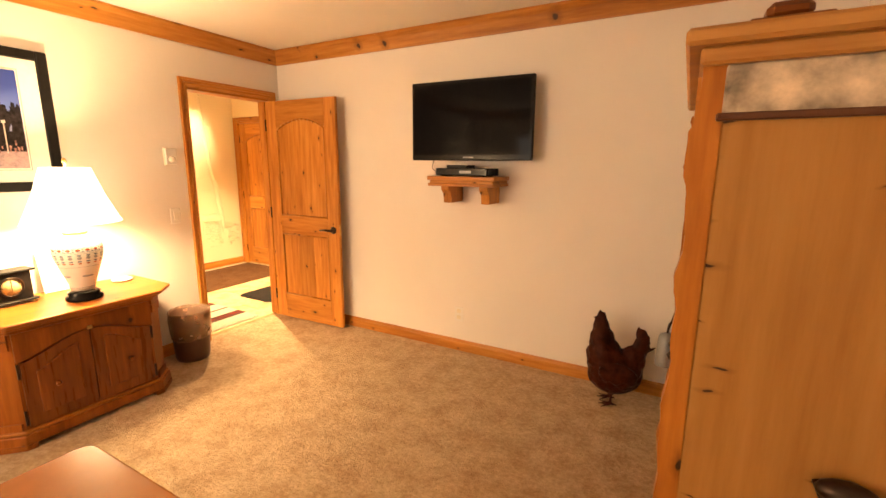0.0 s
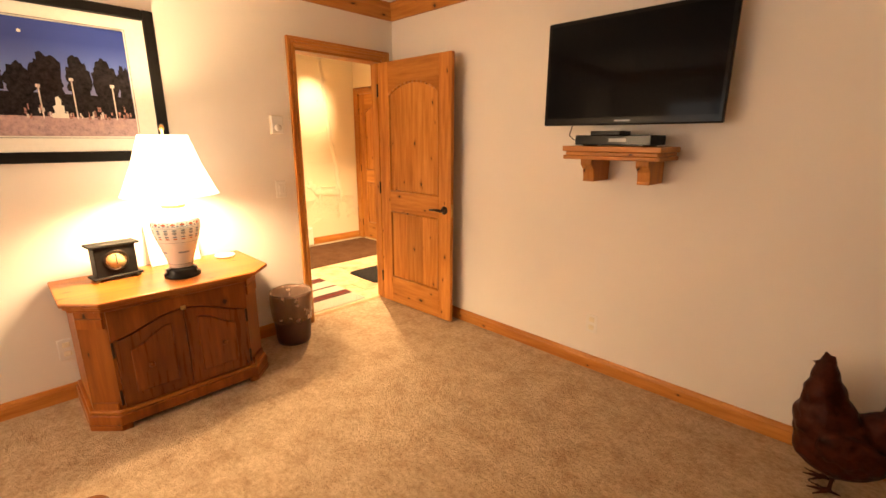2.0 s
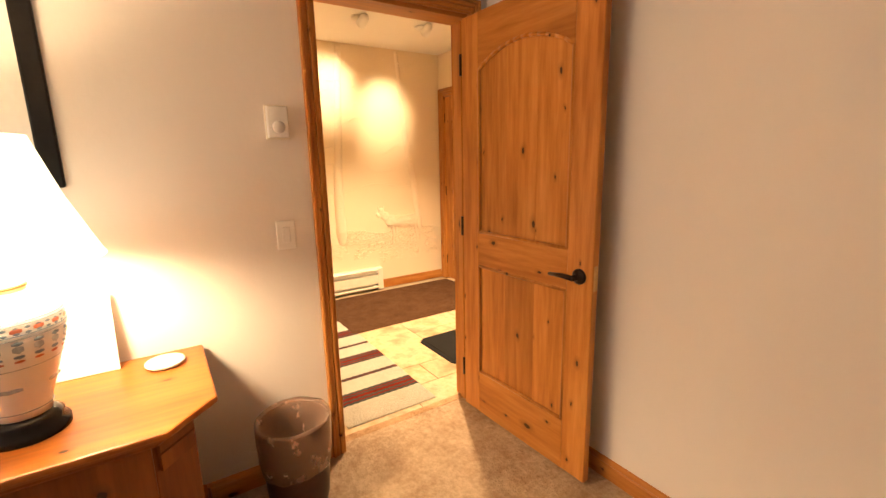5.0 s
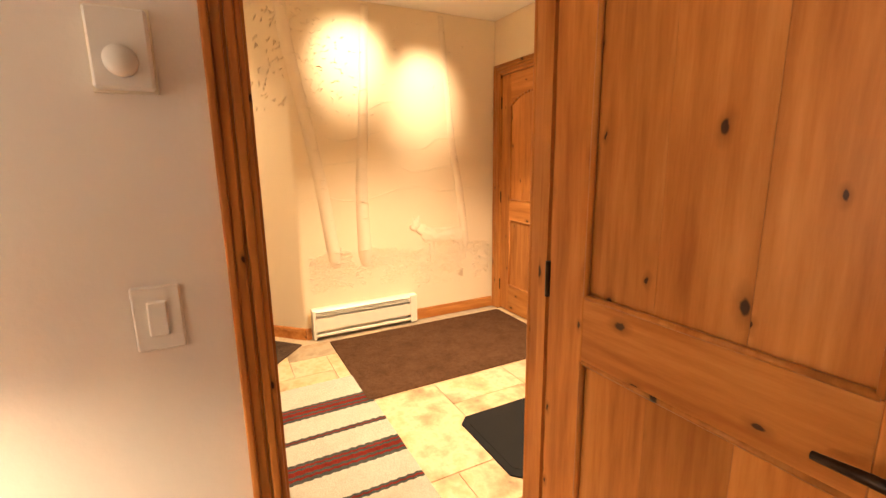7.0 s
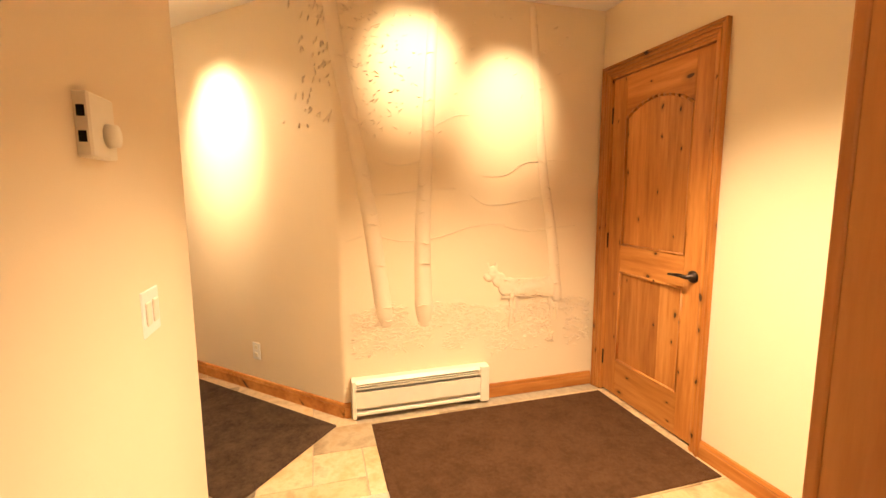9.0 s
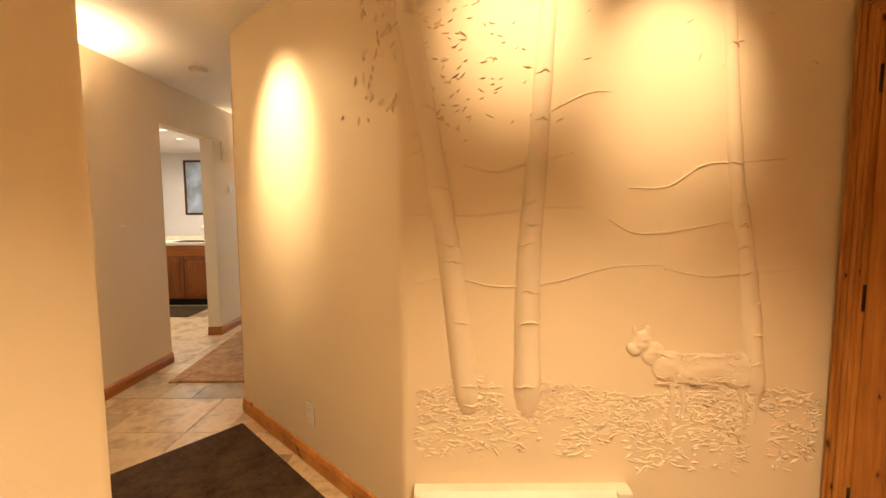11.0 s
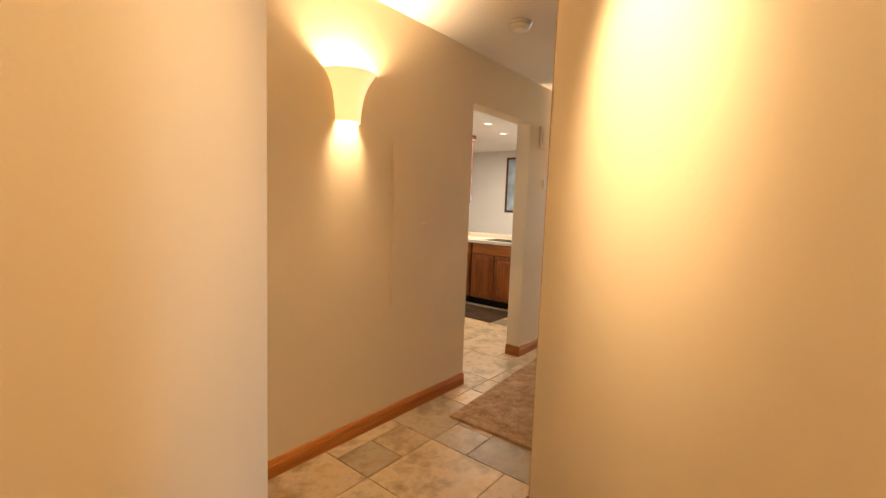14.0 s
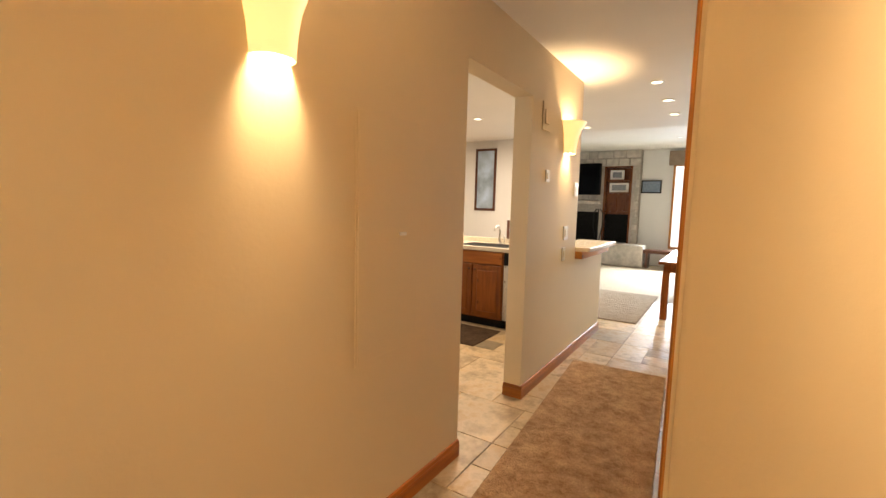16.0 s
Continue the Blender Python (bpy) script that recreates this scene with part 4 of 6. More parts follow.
# shelf with brackets
shelf = thing("wall_shelf", (-1.535, 3.36, 1.385), "small knotty pine wall shelf on two brackets", "shelf")
part("board", boxed(0, 0.52, -0.29, -0.0, 0.0, 0.028, bevel=0.005, segments=2), pine_x, shelf)
part("apron", boxed(0.014, 0.506, -0.276, -0.002, -0.022, 0.0, bevel=0.006, segments=2), pine_x, shelf)
part("apron", boxed(0.004, 0.516, -0.286, -0.002, -0.042, -0.020, bevel=0.006, segments=2), pine_x, shelf)
for x in (0.085, 0.385):
    poly = [(-0.002, -0.042), (-0.235, -0.042), (-0.232, -0.07), (-0.20, -0.10), (-0.19, -0.15), (-0.195, -0.165), (-0.002, -0.165)]
    part("bracket", prismed(poly, x, x + 0.065, "x", bevel=0.004), pine_z, shelf)
box_s = thing("cable_box", (-1.47, 3.085, 1.413), "black set-top box on the wall shelf", "set-top box")
part("case", boxed(0, 0.40, 0, 0.20, 0.006, 0.056, bevel=0.004), black_matte, box_s)
part("front", boxed(0.006, 0.394, -0.004, 0.002, 0.010, 0.052), black_gloss, box_s)
part("display", boxed(0.19, 0.28, -0.006, -0.003, 0.022, 0.040), tin, box_s)
for x in (0.03, 0.35):
    part("foot", boxed(x, x + 0.02, 0.03, 0.17, 0, 0.006), rubber_black, box_s)
dvd = thing("cable_box", (-1.40, 3.115, 1.469), "small black receiver stacked on the set-top box", "set-top box")
part("case", boxed(0, 0.16, 0, 0.14, 0.0, 0.022, bevel=0.003), black_gloss, dvd)
tv_cable = bmesh.new()
tube(tv_cable, [(-1.57, 3.25, 1.56), (-1.58, 3.22, 1.47), (-1.54, 3.2, 1.445), (-1.49, 3.21, 1.44), (-1.47, 3.25, 1.42)], 0.003, 6)
solo("cable", tv_cable, black_matte, "thin black cable looped under the television", "cable")

# hen sculpture, one plain mesh
bm = bmesh.new()
blob(bm, (0.015, 0, 0.215), (0.165, 0.125, 0.145), 4, (0, -8, 0))
blob(bm, (-0.05, 0, 0.295), (0.115, 0.10, 0.15), 4, (0, -12, 0))
blob(bm, (-0.075, 0, 0.40), (0.078, 0.066, 0.12), 4, (0, -6, 0))
blob(bm, (-0.088, 0, 0.50), (0.050, 0.042, 0.075), 4, (0, -4, 0))
blob(bm, (-0.090, 0, 0.565), (0.030, 0.026, 0.035), 4)
blob(bm, (0.10, 0, 0.295), (0.085, 0.075, 0.10), 4, (0, 25, 0))
blob(bm, (0.150, 0, 0.385), (0.048, 0.030, 0.105), 4, (0, 12, 0))
blob(bm, (0.155, 0, 0.455), (0.034, 0.020, 0.060), 4, (0, -4, 0))
for k in range(5):
    blob(bm, (0.125 + 0.02 * k, 0, 0.49 - 0.028 * k), (0.009, 0.010, 0.040), 2, (0, 8 + 12 * k, 0))
blob(bm, (0.02, -0.105, 0.235), (0.115, 0.03, 0.075), 4, (0, 14, 0))
blob(bm, (0.02, 0.105, 0.235), (0.115, 0.03, 0.075), 4, (0, 14, 0))
for k in range(3):
    blob(bm, (-0.100 + 0.014 * k, 0, 0.598 - 0.004 * k), (0.009, 0.005, 0.013), 1)
blob(bm, (-0.125, 0, 0.562), (0.020, 0.008, 0.008), 1)
for s in (-0.045, 0.045):
    tube(bm, [(0.0, s, 0.15), (-0.005, s, 0.02)], 0.010, 6)
    for a in (-35, 0, 35):
        tube(bm, [(-0.005, s, 0.014), (-0.005 - 0.075 * math.cos(radians(a)), s + 0.075 * math.sin(radians(a)), 0.006)], [0.010, 0.005], 6)
    tube(bm, [(-0.005, s, 0.014), (0.04, s, 0.006)], [0.009, 0.005], 6)
for v in bm.verts:
    if v.co.z > 0.12:
        v.co += Vector((v.co.x, v.co.y, v.co.z - 0.3)).normalized() * (0.012 * noise.noise(v.co * 34) + 0.006 * noise.noise(v.co * 80))
bm.normal_update()
hen = solo("hen_sculpture", bm, hen_glaze, "dark russet hen sculpture standing on the carpet", "sculpture", at=(-0.19, 3.12, 0), turn=14)

blend = hen.modifiers.new("blend", "REMESH")
blend.mode, blend.voxel_size, blend.use_smooth_shade = "VOXEL", 0.007, True
soft = hen.modifiers.new("soft", "SMOOTH")
soft.iterations = 3

# wardrobe with carved front edge
def bmesh_bump():
    """A rounded swelling of hewn wood, proud of the wardrobe's front."""
    bm = bmesh.new()
    blob(bm, (0.0, 0.75, 0.40), (0.030, 0.05, 0.11), 3)
    for v in bm.verts:
        v.co.x += 0.006 * noise.noise(v.co * 24)
    return bm


wd = thing("wardrobe", (0.13, 1.46, 0), "rustic pine wardrobe with bark trim and carved front", "wardrobe")
DW, LW, HW = 0.62, 1.12, 1.60
part("side_panel", boxed(0.03, DW, 0.0, 0.03, 0.05, HW, bevel=0.003), pale_z, wd, "pale knotty pine side board")
part("side_panel", boxed(0.03, DW, LW - 0.03, LW, 0.05, HW, bevel=0.003), pale_z, wd)
part("back_panel", boxed(DW - 0.02, DW, 0.03, LW - 0.03, 0.05, HW), pale_z, wd)
part("bark_band", boxed(0.03, DW, -0.008, 0.03, HW, HW + 0.10, bevel=0.004), bark, wd, "grey birch bark band")
part("bark_moulding", boxed(0.02, DW, -0.014, 0.03, HW - 0.012, HW + 0.004, bevel=0.003), dark_x, wd)
part("cornice", boxed(-0.02, DW, -0.025, LW + 0.03, HW + 0.10, HW + 0.135, bevel=0.006), pale_x, wd)
part("cornice", boxed(-0.05, DW, -0.05, LW + 0.05, HW + 0.135, HW + 0.17, bevel=0.008), pale_x, wd)
part("plinth", boxed(0.01, DW, -0.005, LW + 0.005, 0.0, 0.05, bevel=0.004), pine_y, wd)
for k, (a, b) in enumerate(((0.06, 0.555), (0.565, 1.06))):
    d = part("door", boxed(0.004, 0.03, a, b, 0.08, HW - 0.02, bevel=0.004), amber_z, wd, "orange knotty pine door")
    part("door_panel", boxed(-0.004, 0.006, a + 0.1, b - 0.1, 0.2, HW - 0.25, bevel=0.003), amber_z, d)
    part("door_knob", lathe([(0, 0), (0.012, 0), (0.016, 0.02), (0, 0.03)], 12), bronze, d).matrix_basis = pose(0.004, b - 0.05 if k == 0 else a + 0.05, 0.85, 0, -90, 0)
for y in (0.0, LW - 0.06):
    bm = bmesh.new()
    prof = []
    for k in range(90):
        z = 0.0 + (HW + 0.1) * k / 89
        prof.append((-0.012 - 0.018 * abs(noise.noise(Vector((y * 3, 0.3, z * 7)))) - (0.05 if z > 1.15 else 0.012) * max(0, noise.noise(Vector((y, 4, z * 7))) + 0.25 * noise.noise(Vector((y, 9, z * 31)))), z))
    poly = [(0.035, 0.0)] + prof + [(0.035, HW + 0.1)]
    prism(bm, poly, y, y + 0.06, "y")
    part("carved_post", bm, amber_z, wd, "hewn pine corner post with a rough edge")
bm = bmesh.new()
poly = [(0.06, HW + 0.09)] + [(0.06 + 1.0 * k / 30, HW - 0.05 - 0.05 * math.sin(math.pi * k / 30) - 0.02 * noise.noise(Vector((k * 0.7, 1, 2)))) for k in range(31)] + [(1.06, HW + 0.09)]
prism(bm, poly, -0.02, 0.004, "x")
part("carved_frieze", bm, pine_y, wd)
bm = bmesh.new()
box(bm, 0.06, 0.20, 0.02, 0.14, HW + 0.17, HW + 0.19, bevel=0.004)
box(bm, 0.09, 0.17, 0.045, 0.115, HW + 0.19, HW + 0.225, bevel=0.012)
part("finial", bm, cherry_x, wd)
bm = bmesh.new()
blob(bm, (0.33, -0.035, 0.835), (0.055, 0.03, 0.028), 2)
tube(bm, [(0.29, 0.0, 0.83), (0.30, -0.03, 0.80), (0.36, -0.03, 0.80), (0.38, 0.0, 0.83)], 0.011, 8)
part("side_handle", bm, bronze, wd, "dark iron pull")

part("carved_knot", bmesh_bump(), amber_z, wd, "hewn knot on the front")
bell = thing("cowbell", (0.100, 2.12, 0.745), "grey metal cowbell hanging on the wardrobe door", "bell")
part("bell_body", lathe([(0.033, 0.0), (0.035, 0.004), (0.033, 0.03), (0.030, 0.10), (0.026, 0.12), (0.010, 0.13), (0, 0.131), (0, 0.126), (0.022, 0.116), (0.029, 0.03), (0.030, 0.0)], 24), tin, bell)
bm = bmesh.new()
tube(bm, [(0, -0.014, 0.133), (0.004, -0.012, 0.16), (0.012, 0, 0.178), (0.004, 0.012, 0.16), (0, 0.014, 0.133)], 0.004, 6)
part("hanger", bm, bronze, bell)
bm = bmesh.new()
tube(bm, [(0.012, 0, 0.176), (0.022, 0, 0.22), (0.030, 0, 0.245)], 0.005, 6)
part("strap", bm, dark_z, bell)

# low table
lt = thing("low_table", (-1.51, 0.905, 0), "polished orange-brown wooden low table", "table")
tx, ty = 0.80, 0.85
corner = rounded((0, -ty), (0, 0), (tx, 0), 0.06)
part("tabletop", prismed(corner + [(tx, 0), (tx, -ty), (0, -ty)], 0.565, 0.60, bevel=0.008), polished, lt, "glossy rounded top")
part("apron", boxed(0.05, tx - 0.05, -ty + 0.05, -0.05, 0.47, 0.565), cherry_x, lt)
for x in (0.05, tx - 0.11):
    for y in (-0.11, -ty + 0.05):
        part("leg", boxed(x, x + 0.06, y, y + 0.06, 0, 0.47, bevel=0.005), cherry_z, lt)

# behind the walk's start, unseen: bed, bedside lamp (from a reflection), added window
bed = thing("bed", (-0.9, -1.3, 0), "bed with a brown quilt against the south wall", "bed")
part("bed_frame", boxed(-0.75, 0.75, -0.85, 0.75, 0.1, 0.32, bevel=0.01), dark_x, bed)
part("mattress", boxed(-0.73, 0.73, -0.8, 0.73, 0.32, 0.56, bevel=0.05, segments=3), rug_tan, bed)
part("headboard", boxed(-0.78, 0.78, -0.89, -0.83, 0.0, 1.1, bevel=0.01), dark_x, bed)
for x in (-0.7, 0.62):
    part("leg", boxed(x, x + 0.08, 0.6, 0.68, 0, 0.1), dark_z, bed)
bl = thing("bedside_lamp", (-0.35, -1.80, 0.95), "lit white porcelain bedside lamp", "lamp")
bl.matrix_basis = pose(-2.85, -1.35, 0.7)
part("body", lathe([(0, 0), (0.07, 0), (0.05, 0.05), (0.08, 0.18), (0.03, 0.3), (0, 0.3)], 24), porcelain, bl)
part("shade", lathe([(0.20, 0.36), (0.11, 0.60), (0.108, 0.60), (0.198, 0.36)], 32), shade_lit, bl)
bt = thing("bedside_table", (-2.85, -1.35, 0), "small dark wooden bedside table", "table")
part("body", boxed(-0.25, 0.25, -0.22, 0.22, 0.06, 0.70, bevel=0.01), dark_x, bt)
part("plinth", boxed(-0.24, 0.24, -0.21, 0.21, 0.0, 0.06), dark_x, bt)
# added window with a glowing pane, never in view
win = thing("window_bedroom", (-2.55, -2.26, 0.85), "added glowing bedroom window, out of view", "window")
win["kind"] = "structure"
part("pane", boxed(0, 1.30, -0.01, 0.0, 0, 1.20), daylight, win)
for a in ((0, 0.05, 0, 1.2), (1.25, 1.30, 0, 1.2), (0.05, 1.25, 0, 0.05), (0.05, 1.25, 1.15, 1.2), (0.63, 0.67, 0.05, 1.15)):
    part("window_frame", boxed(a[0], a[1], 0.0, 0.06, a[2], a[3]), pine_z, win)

# ---- hall things ----
heat = thing("baseboard_heater", (-5.778, 2.957, 0.012), "ivory electric baseboard heater under the mural", "heater")
HL = 0.868
part("back_plate", boxed(0, 0.008, 0, HL, 0, 0.235), ivory, heat)
part("end_cap", boxed(0.008, 0.072, 0, 0.025, 0, 0.235, bevel=0.004), ivory, heat)
part("end_cap", boxed(0.008, 0.072, HL - 0.06, HL, 0, 0.235, bevel=0.004), ivory, heat)
part("cover", prismed([(0.064, 0.065), (0.070, 0.065), (0.070, 0.165), (0.064, 0.165)], 0.025, HL - 0.06, "y"), ivory, heat)
part("top_hood", prismed([(0.008, 0.236), (0.05, 0.236), (0.068, 0.215), (0.064, 0.210), (0.048, 0.230), (0.008, 0.230)], 0.0, HL, "y"), ivory, heat)
part("heating_core", boxed(0.012, 0.05, 0.03, HL - 0.065, 0.09, 0.14), soot, heat)
for z in (0.185, 0.20):
    part("louvre", boxed(0.055, 0.066, 0.025, HL - 0.06, z - 0.003, z + 0.002), ivory, heat)
part("bottom_lip", boxed(0.05, 0.070, 0.025, HL - 0.06, 0.018, 0.038, bevel=0.003), ivory, heat)

# sculpted plaster relief on the wall
mural = thing("plaster_relief", (-5.78, 2.93, 0.3), "sculpted cream plaster relief of birches and undergrowth", "wall relief")


def on_wall(y, z, lift=0.0):
    return (lift, y - 2.93, z - 0.3)


def smooth_path(pts, n):
    out = []
    for i in range(len(pts) - 1):
        p0, p1, p2, p3 = [Vector(pts[min(max(j, 0), len(pts) - 1)]) for j in (i - 1, i, i + 1, i + 2)]
        for k in range(n):
            t = k / n
            out.append(0.5 * ((2 * p1) + (p2 - p0) * t + (2 * p0 - 5 * p1 + 4 * p2 - p3) * t * t + (3 * p1 - p0 - 3 * p2 + p3) * t ** 3))
    out.append(Vector(pts[-1]))
    return out


for pts, r0, r1 in (([(2.905, 2.48), (2.945, 2.12), (3.017, 1.71), (3.075, 1.36), (3.112, 1.107), (3.165, 0.66), (3.185, 0.52)], 0.042, 0.058),
                    ([(3.50, 2.48), (3.468, 2.02), (3.445, 1.604), (3.418, 1.25), (3.411, 0.994), (3.415, 0.66), (3.42, 0.52)], 0.036, 0.066),
                    ([(4.12, 2.48), (4.166, 2.02), (4.216, 1.496), (4.279, 1.147), (4.337, 0.68), (4.35, 0.55)], 0.032, 0.050)):
    path = smooth_path([on_wall(y, z, -0.022) for y, z in pts], 12)
    for k in range(1, 13):
        path[-k].x -= 0.0042 * (13 - k)
    bm = bmesh.new()
    radii = [r0 + (r1 - r0) * k / (len(path) - 1) + 0.004 * noise.noise(Vector((k * 0.5, r0 * 90, 1))) for k in range(len(path))]
    tube(bm, path, radii, 16)
    k = 4
    while k < len(path) - 2:
        p, r = path[k], radii[k]
        k += random.choice((3, 5, 7, 9, 10))
        lean = random.uniform(-25, 25)
        arc = [(p.x + r * math.cos(a) * 1.04, p.y + r * math.sin(a) * 1.02, p.z + 0.012 * math.cos(a * 1.7) + random.uniform(-0.006, 0.006)) for a in [radians(q + lean) for q in range(-42, 43, 14)]]
        tube(bm, arc, [0.001, 0.003, 0.005, 0.0065, 0.005, 0.003, 0.001], 6)
    part("birch_trunk", bm, mural_plaster, mural)
for pts in ([(2.95, 1.345), (3.20, 1.338), (3.42, 1.37), (3.62, 1.369)], [(2.955, 1.07), (3.10, 1.105), (3.27, 1.062), (3.42, 1.07), (3.55, 1.094), (3.75, 1.14), (3.95, 1.148)],
            [(3.95, 1.135), (4.1, 1.10), (4.215, 1.103), (4.46, 1.13)], [(3.15, 1.545), (3.28, 1.51), (3.42, 1.55), (3.58, 1.585)], [(3.72, 1.33), (3.82, 1.28), (3.943, 1.28), (4.1, 1.30), (4.204, 1.315)],
            [(3.80, 1.444), (3.95, 1.46), (4.08, 1.53), (4.19, 1.549), (4.4, 1.56)], [(2.95, 1.58), (3.02, 1.60), (3.10, 1.585)], [(3.45, 1.72), (3.62, 1.80), (3.72, 1.81)]):
    path = smooth_path([on_wall(y, z + random.uniform(-0.006, 0.006), 0.001) for y, z in pts], 8)
    bm = bmesh.new()
    tube(bm, path, [0.0056 - 0.0034 * abs(2 * k / (len(path) - 1) - 1) + 0.0015 * noise.noise(Vector((k, 3, 7))) for k in range(len(path))], 6)
    part("branch", bm, mural_plaster, mural)
bm = bmesh.new()
blob(bm, on_wall(4.11, 0.728, 0.0), (0.030, 0.20, 0.066), 3, (-2, 0, 0))
blob(bm, on_wall(4.27, 0.715, 0.0), (0.030, 0.082, 0.080), 3)
blob(bm, on_wall(3.985, 0.735, 0.0), (0.030, 0.075, 0.068), 3)
blob(bm, on_wall(3.915, 0.790, 0.0), (0.024, 0.045, 0.052), 3, (-38, 0, 0))
blob(bm, on_wall(3.872, 0.838, 0.0), (0.026, 0.036, 0.048), 3)
blob(bm, on_wall(3.836, 0.806, 0.0), (0.022, 0.036, 0.024), 3, (-40, 0, 0))
for y in (3.838, 3.895):
    blob(bm, on_wall(y, 0.888, 0.004), (0.010, 0.013, 0.024), 2, (12, 0, 0))
for a, b in (((3.995, 0.69), (3.99, 0.47)), ((4.04, 0.68), (4.03, 0.50)), ((4.27, 0.67), (4.30, 0.47)), ((4.32, 0.68), (4.345, 0.49))):
    tube(bm, [on_wall(*a, 0.004), on_wall((a[0] + b[0]) / 2 + 0.012, (a[1] + b[1]) / 2, 0.004), on_wall(*b, 0.004)], [0.018, 0.012, 0.009], 8)
for v in bm.verts:
    v.co.x = v.co.x * 0.62 + 0.006 * noise.noise(Vector((v.co.y * 30, v.co.z * 90, 0)))
deer = part("deer_form", bm, mural_plaster, mural)
blend = deer.modifiers.new("blend", "REMESH")
blend.mode, blend.voxel_size, blend.use_smooth_shade = "VOXEL", 0.005, True
soft = deer.modifiers.new("soft", "SMOOTH")
soft.iterations = 6


def leaf(bm, at, length, width, angle, lift):
    """A small raised plaster leaf lying on the wall."""
    c, s = math.cos(angle), math.sin(angle)
    def q(u, w, h):
        return bm.verts.new((at[0] + h, at[1] + u * c - w * s, at[2] + u * s + w * c))
    a, b, d, e, top = q(-length, 0, -0.002), q(0, -width, -0.002), q(length, 0, lift * 0.8), q(0, width, -0.002), q(0.1 * length, 0, lift)
    for f in ((a, b, top), (b, d, top), (d, e, top), (e, a, top)):
        bm.faces.new(f)


bm = bmesh.new()
for k in range(2600):
    y = random.uniform(2.97, 4.60)
    top = 0.64 + 0.07 * noise.noise(Vector((y * 4, 0, 0))) + 0.08 * math.exp(-((y - 3.42) / 0.1) ** 2) + 0.08 * math.exp(-((y - 3.17) / 0.1) ** 2)
    z = top - abs(random.gauss(0, 0.17))
    if z < 0.29 or noise.noise(Vector((y * 7, z * 7, 5))) < -0.34 or (z < 0.36 and y < 3.83):
        continue
    leaf(bm, on_wall(y, z, 0.0), random.uniform(0.009, 0.030), random.uniform(0.003, 0.007), random.gauss(0.0, 0.45) + (math.pi if random.random() < 0.5 else 0), random.uniform(0.003, 0.009))
for k in range(260):
    y, z = random.uniform(3.94, 4.34), random.uniform(0.66, 0.79)
    leaf(bm, on_wall(y, z, 0.012), random.uniform(0.010, 0.024), random.uniform(0.002, 0.004), random.gauss(-0.1, 0.2), random.uniform(0.003, 0.007))
for k in range(90):
    y = 2.97 + abs(random.gauss(0, 0.18))
    if y < 4.5:
        leaf(bm, on_wall(y, random.uniform(1.62, 2.42), 0.0), random.uniform(0.008, 0.018), random.uniform(0.002, 0.005), random.gauss(0.3, 0.5), random.uniform(0.004, 0.010))
g = part("undergrowth", bm, mural_plaster, mural)
g["kind"] = "stuff"
bm = bmesh.new()
for k in range(125):
    y = 2.95 + abs(random.gauss(0, 0.22)) if k < 90 else random.uniform(3.2, 4.5)
    z = random.uniform(1.68, 2.42) if k < 90 else random.uniform(1.9, 2.42)
    if y < 4.6:
        leaf(bm, on_wall(y, z, 0.0), random.uniform(0.010, 0.024), random.uniform(0.003, 0.006), random.gauss(0.2, 0.5), random.uniform(0.004, 0.011))
g = part("foliage", bm, mural_plaster, mural)
g["kind"] = "stuff"
u = Vector((P3[0] - P4[0], P3[1] - P4[1], 0)).normalized()
nrm = Vector((-u.y, u.x, 0))
bm = bmesh.new()
for k in range(64):
    d = abs(random.gauss(0.05, 0.13))
    z = random.uniform(1.72, 2.44)
    at = Vector((-5.78, 2.915, z)) + u * (d + 0.02)
    ln, wd_, an = random.uniform(0.012, 0.032), random.uniform(0.003, 0.007), random.gauss(1.0, 0.4)
    pts = []
    for a, w, h in ((-ln, 0, -0.002), (0, -wd_, -0.002), (ln, 0, 0.007), (0, wd_, -0.002), (0, 0, 0.009)):
        along, up = a * math.cos(an) - w * math.sin(an), a * math.sin(an) + w * math.cos(an)
        p = at - u * along + nrm * h + Vector((0, 0, up))
        pts.append(bm.verts.new((p.x + 5.78, p.y - 2.93, p.z - 0.3)))
    for f in ((0, 1, 4), (1, 2, 4), (2, 3, 4), (3, 0, 4)):
        bm.faces.new([pts[q] for q in f])
g = part("foliage", bm, mural_plaster, mural)
g["kind"] = "stuff"


# wall controls in the hall
t = thing("thermostat", (-4.37, 2.345, 1.425), "ivory hall thermostat with a round dial", "thermostat")
part("plate", boxed(0, 0.115, 0, 0.03, 0, 0.13, bevel=0.004), ivory, t)
k = part("dial", lathe([(0, 0), (0.026, 0), (0.024, 0.018), (0, 0.02)], 24), ivory, t)
k.matrix_basis = pose(0.04, 0.03, 0.05, -90, 0, 0)
for z in (0.03, 0.08):
    part("slot", boxed(0.095, 0.116, 0.008, 0.022, z, z + 0.022), soot, t)
t = thing("light_switch", (-4.615, 2.345, 0.970), "ivory double rocker light switch", "switch")
part("plate", boxed(0, 0.125, 0, 0.007, 0, 0.125, bevel=0.003), white_plastic, t)
for x in (0.02, 0.072):
    part("rocker", boxed(x, x + 0.033, 0.005, 0.012, 0.03, 0.095, bevel=0.003), ivory, t)
mid = Vector((-6.315, 2.372))
outlet((mid.x, mid.y, 0.29), math.degrees(math.atan2(nrm.y, nrm.x)), "white outlet on the angled hall wall")

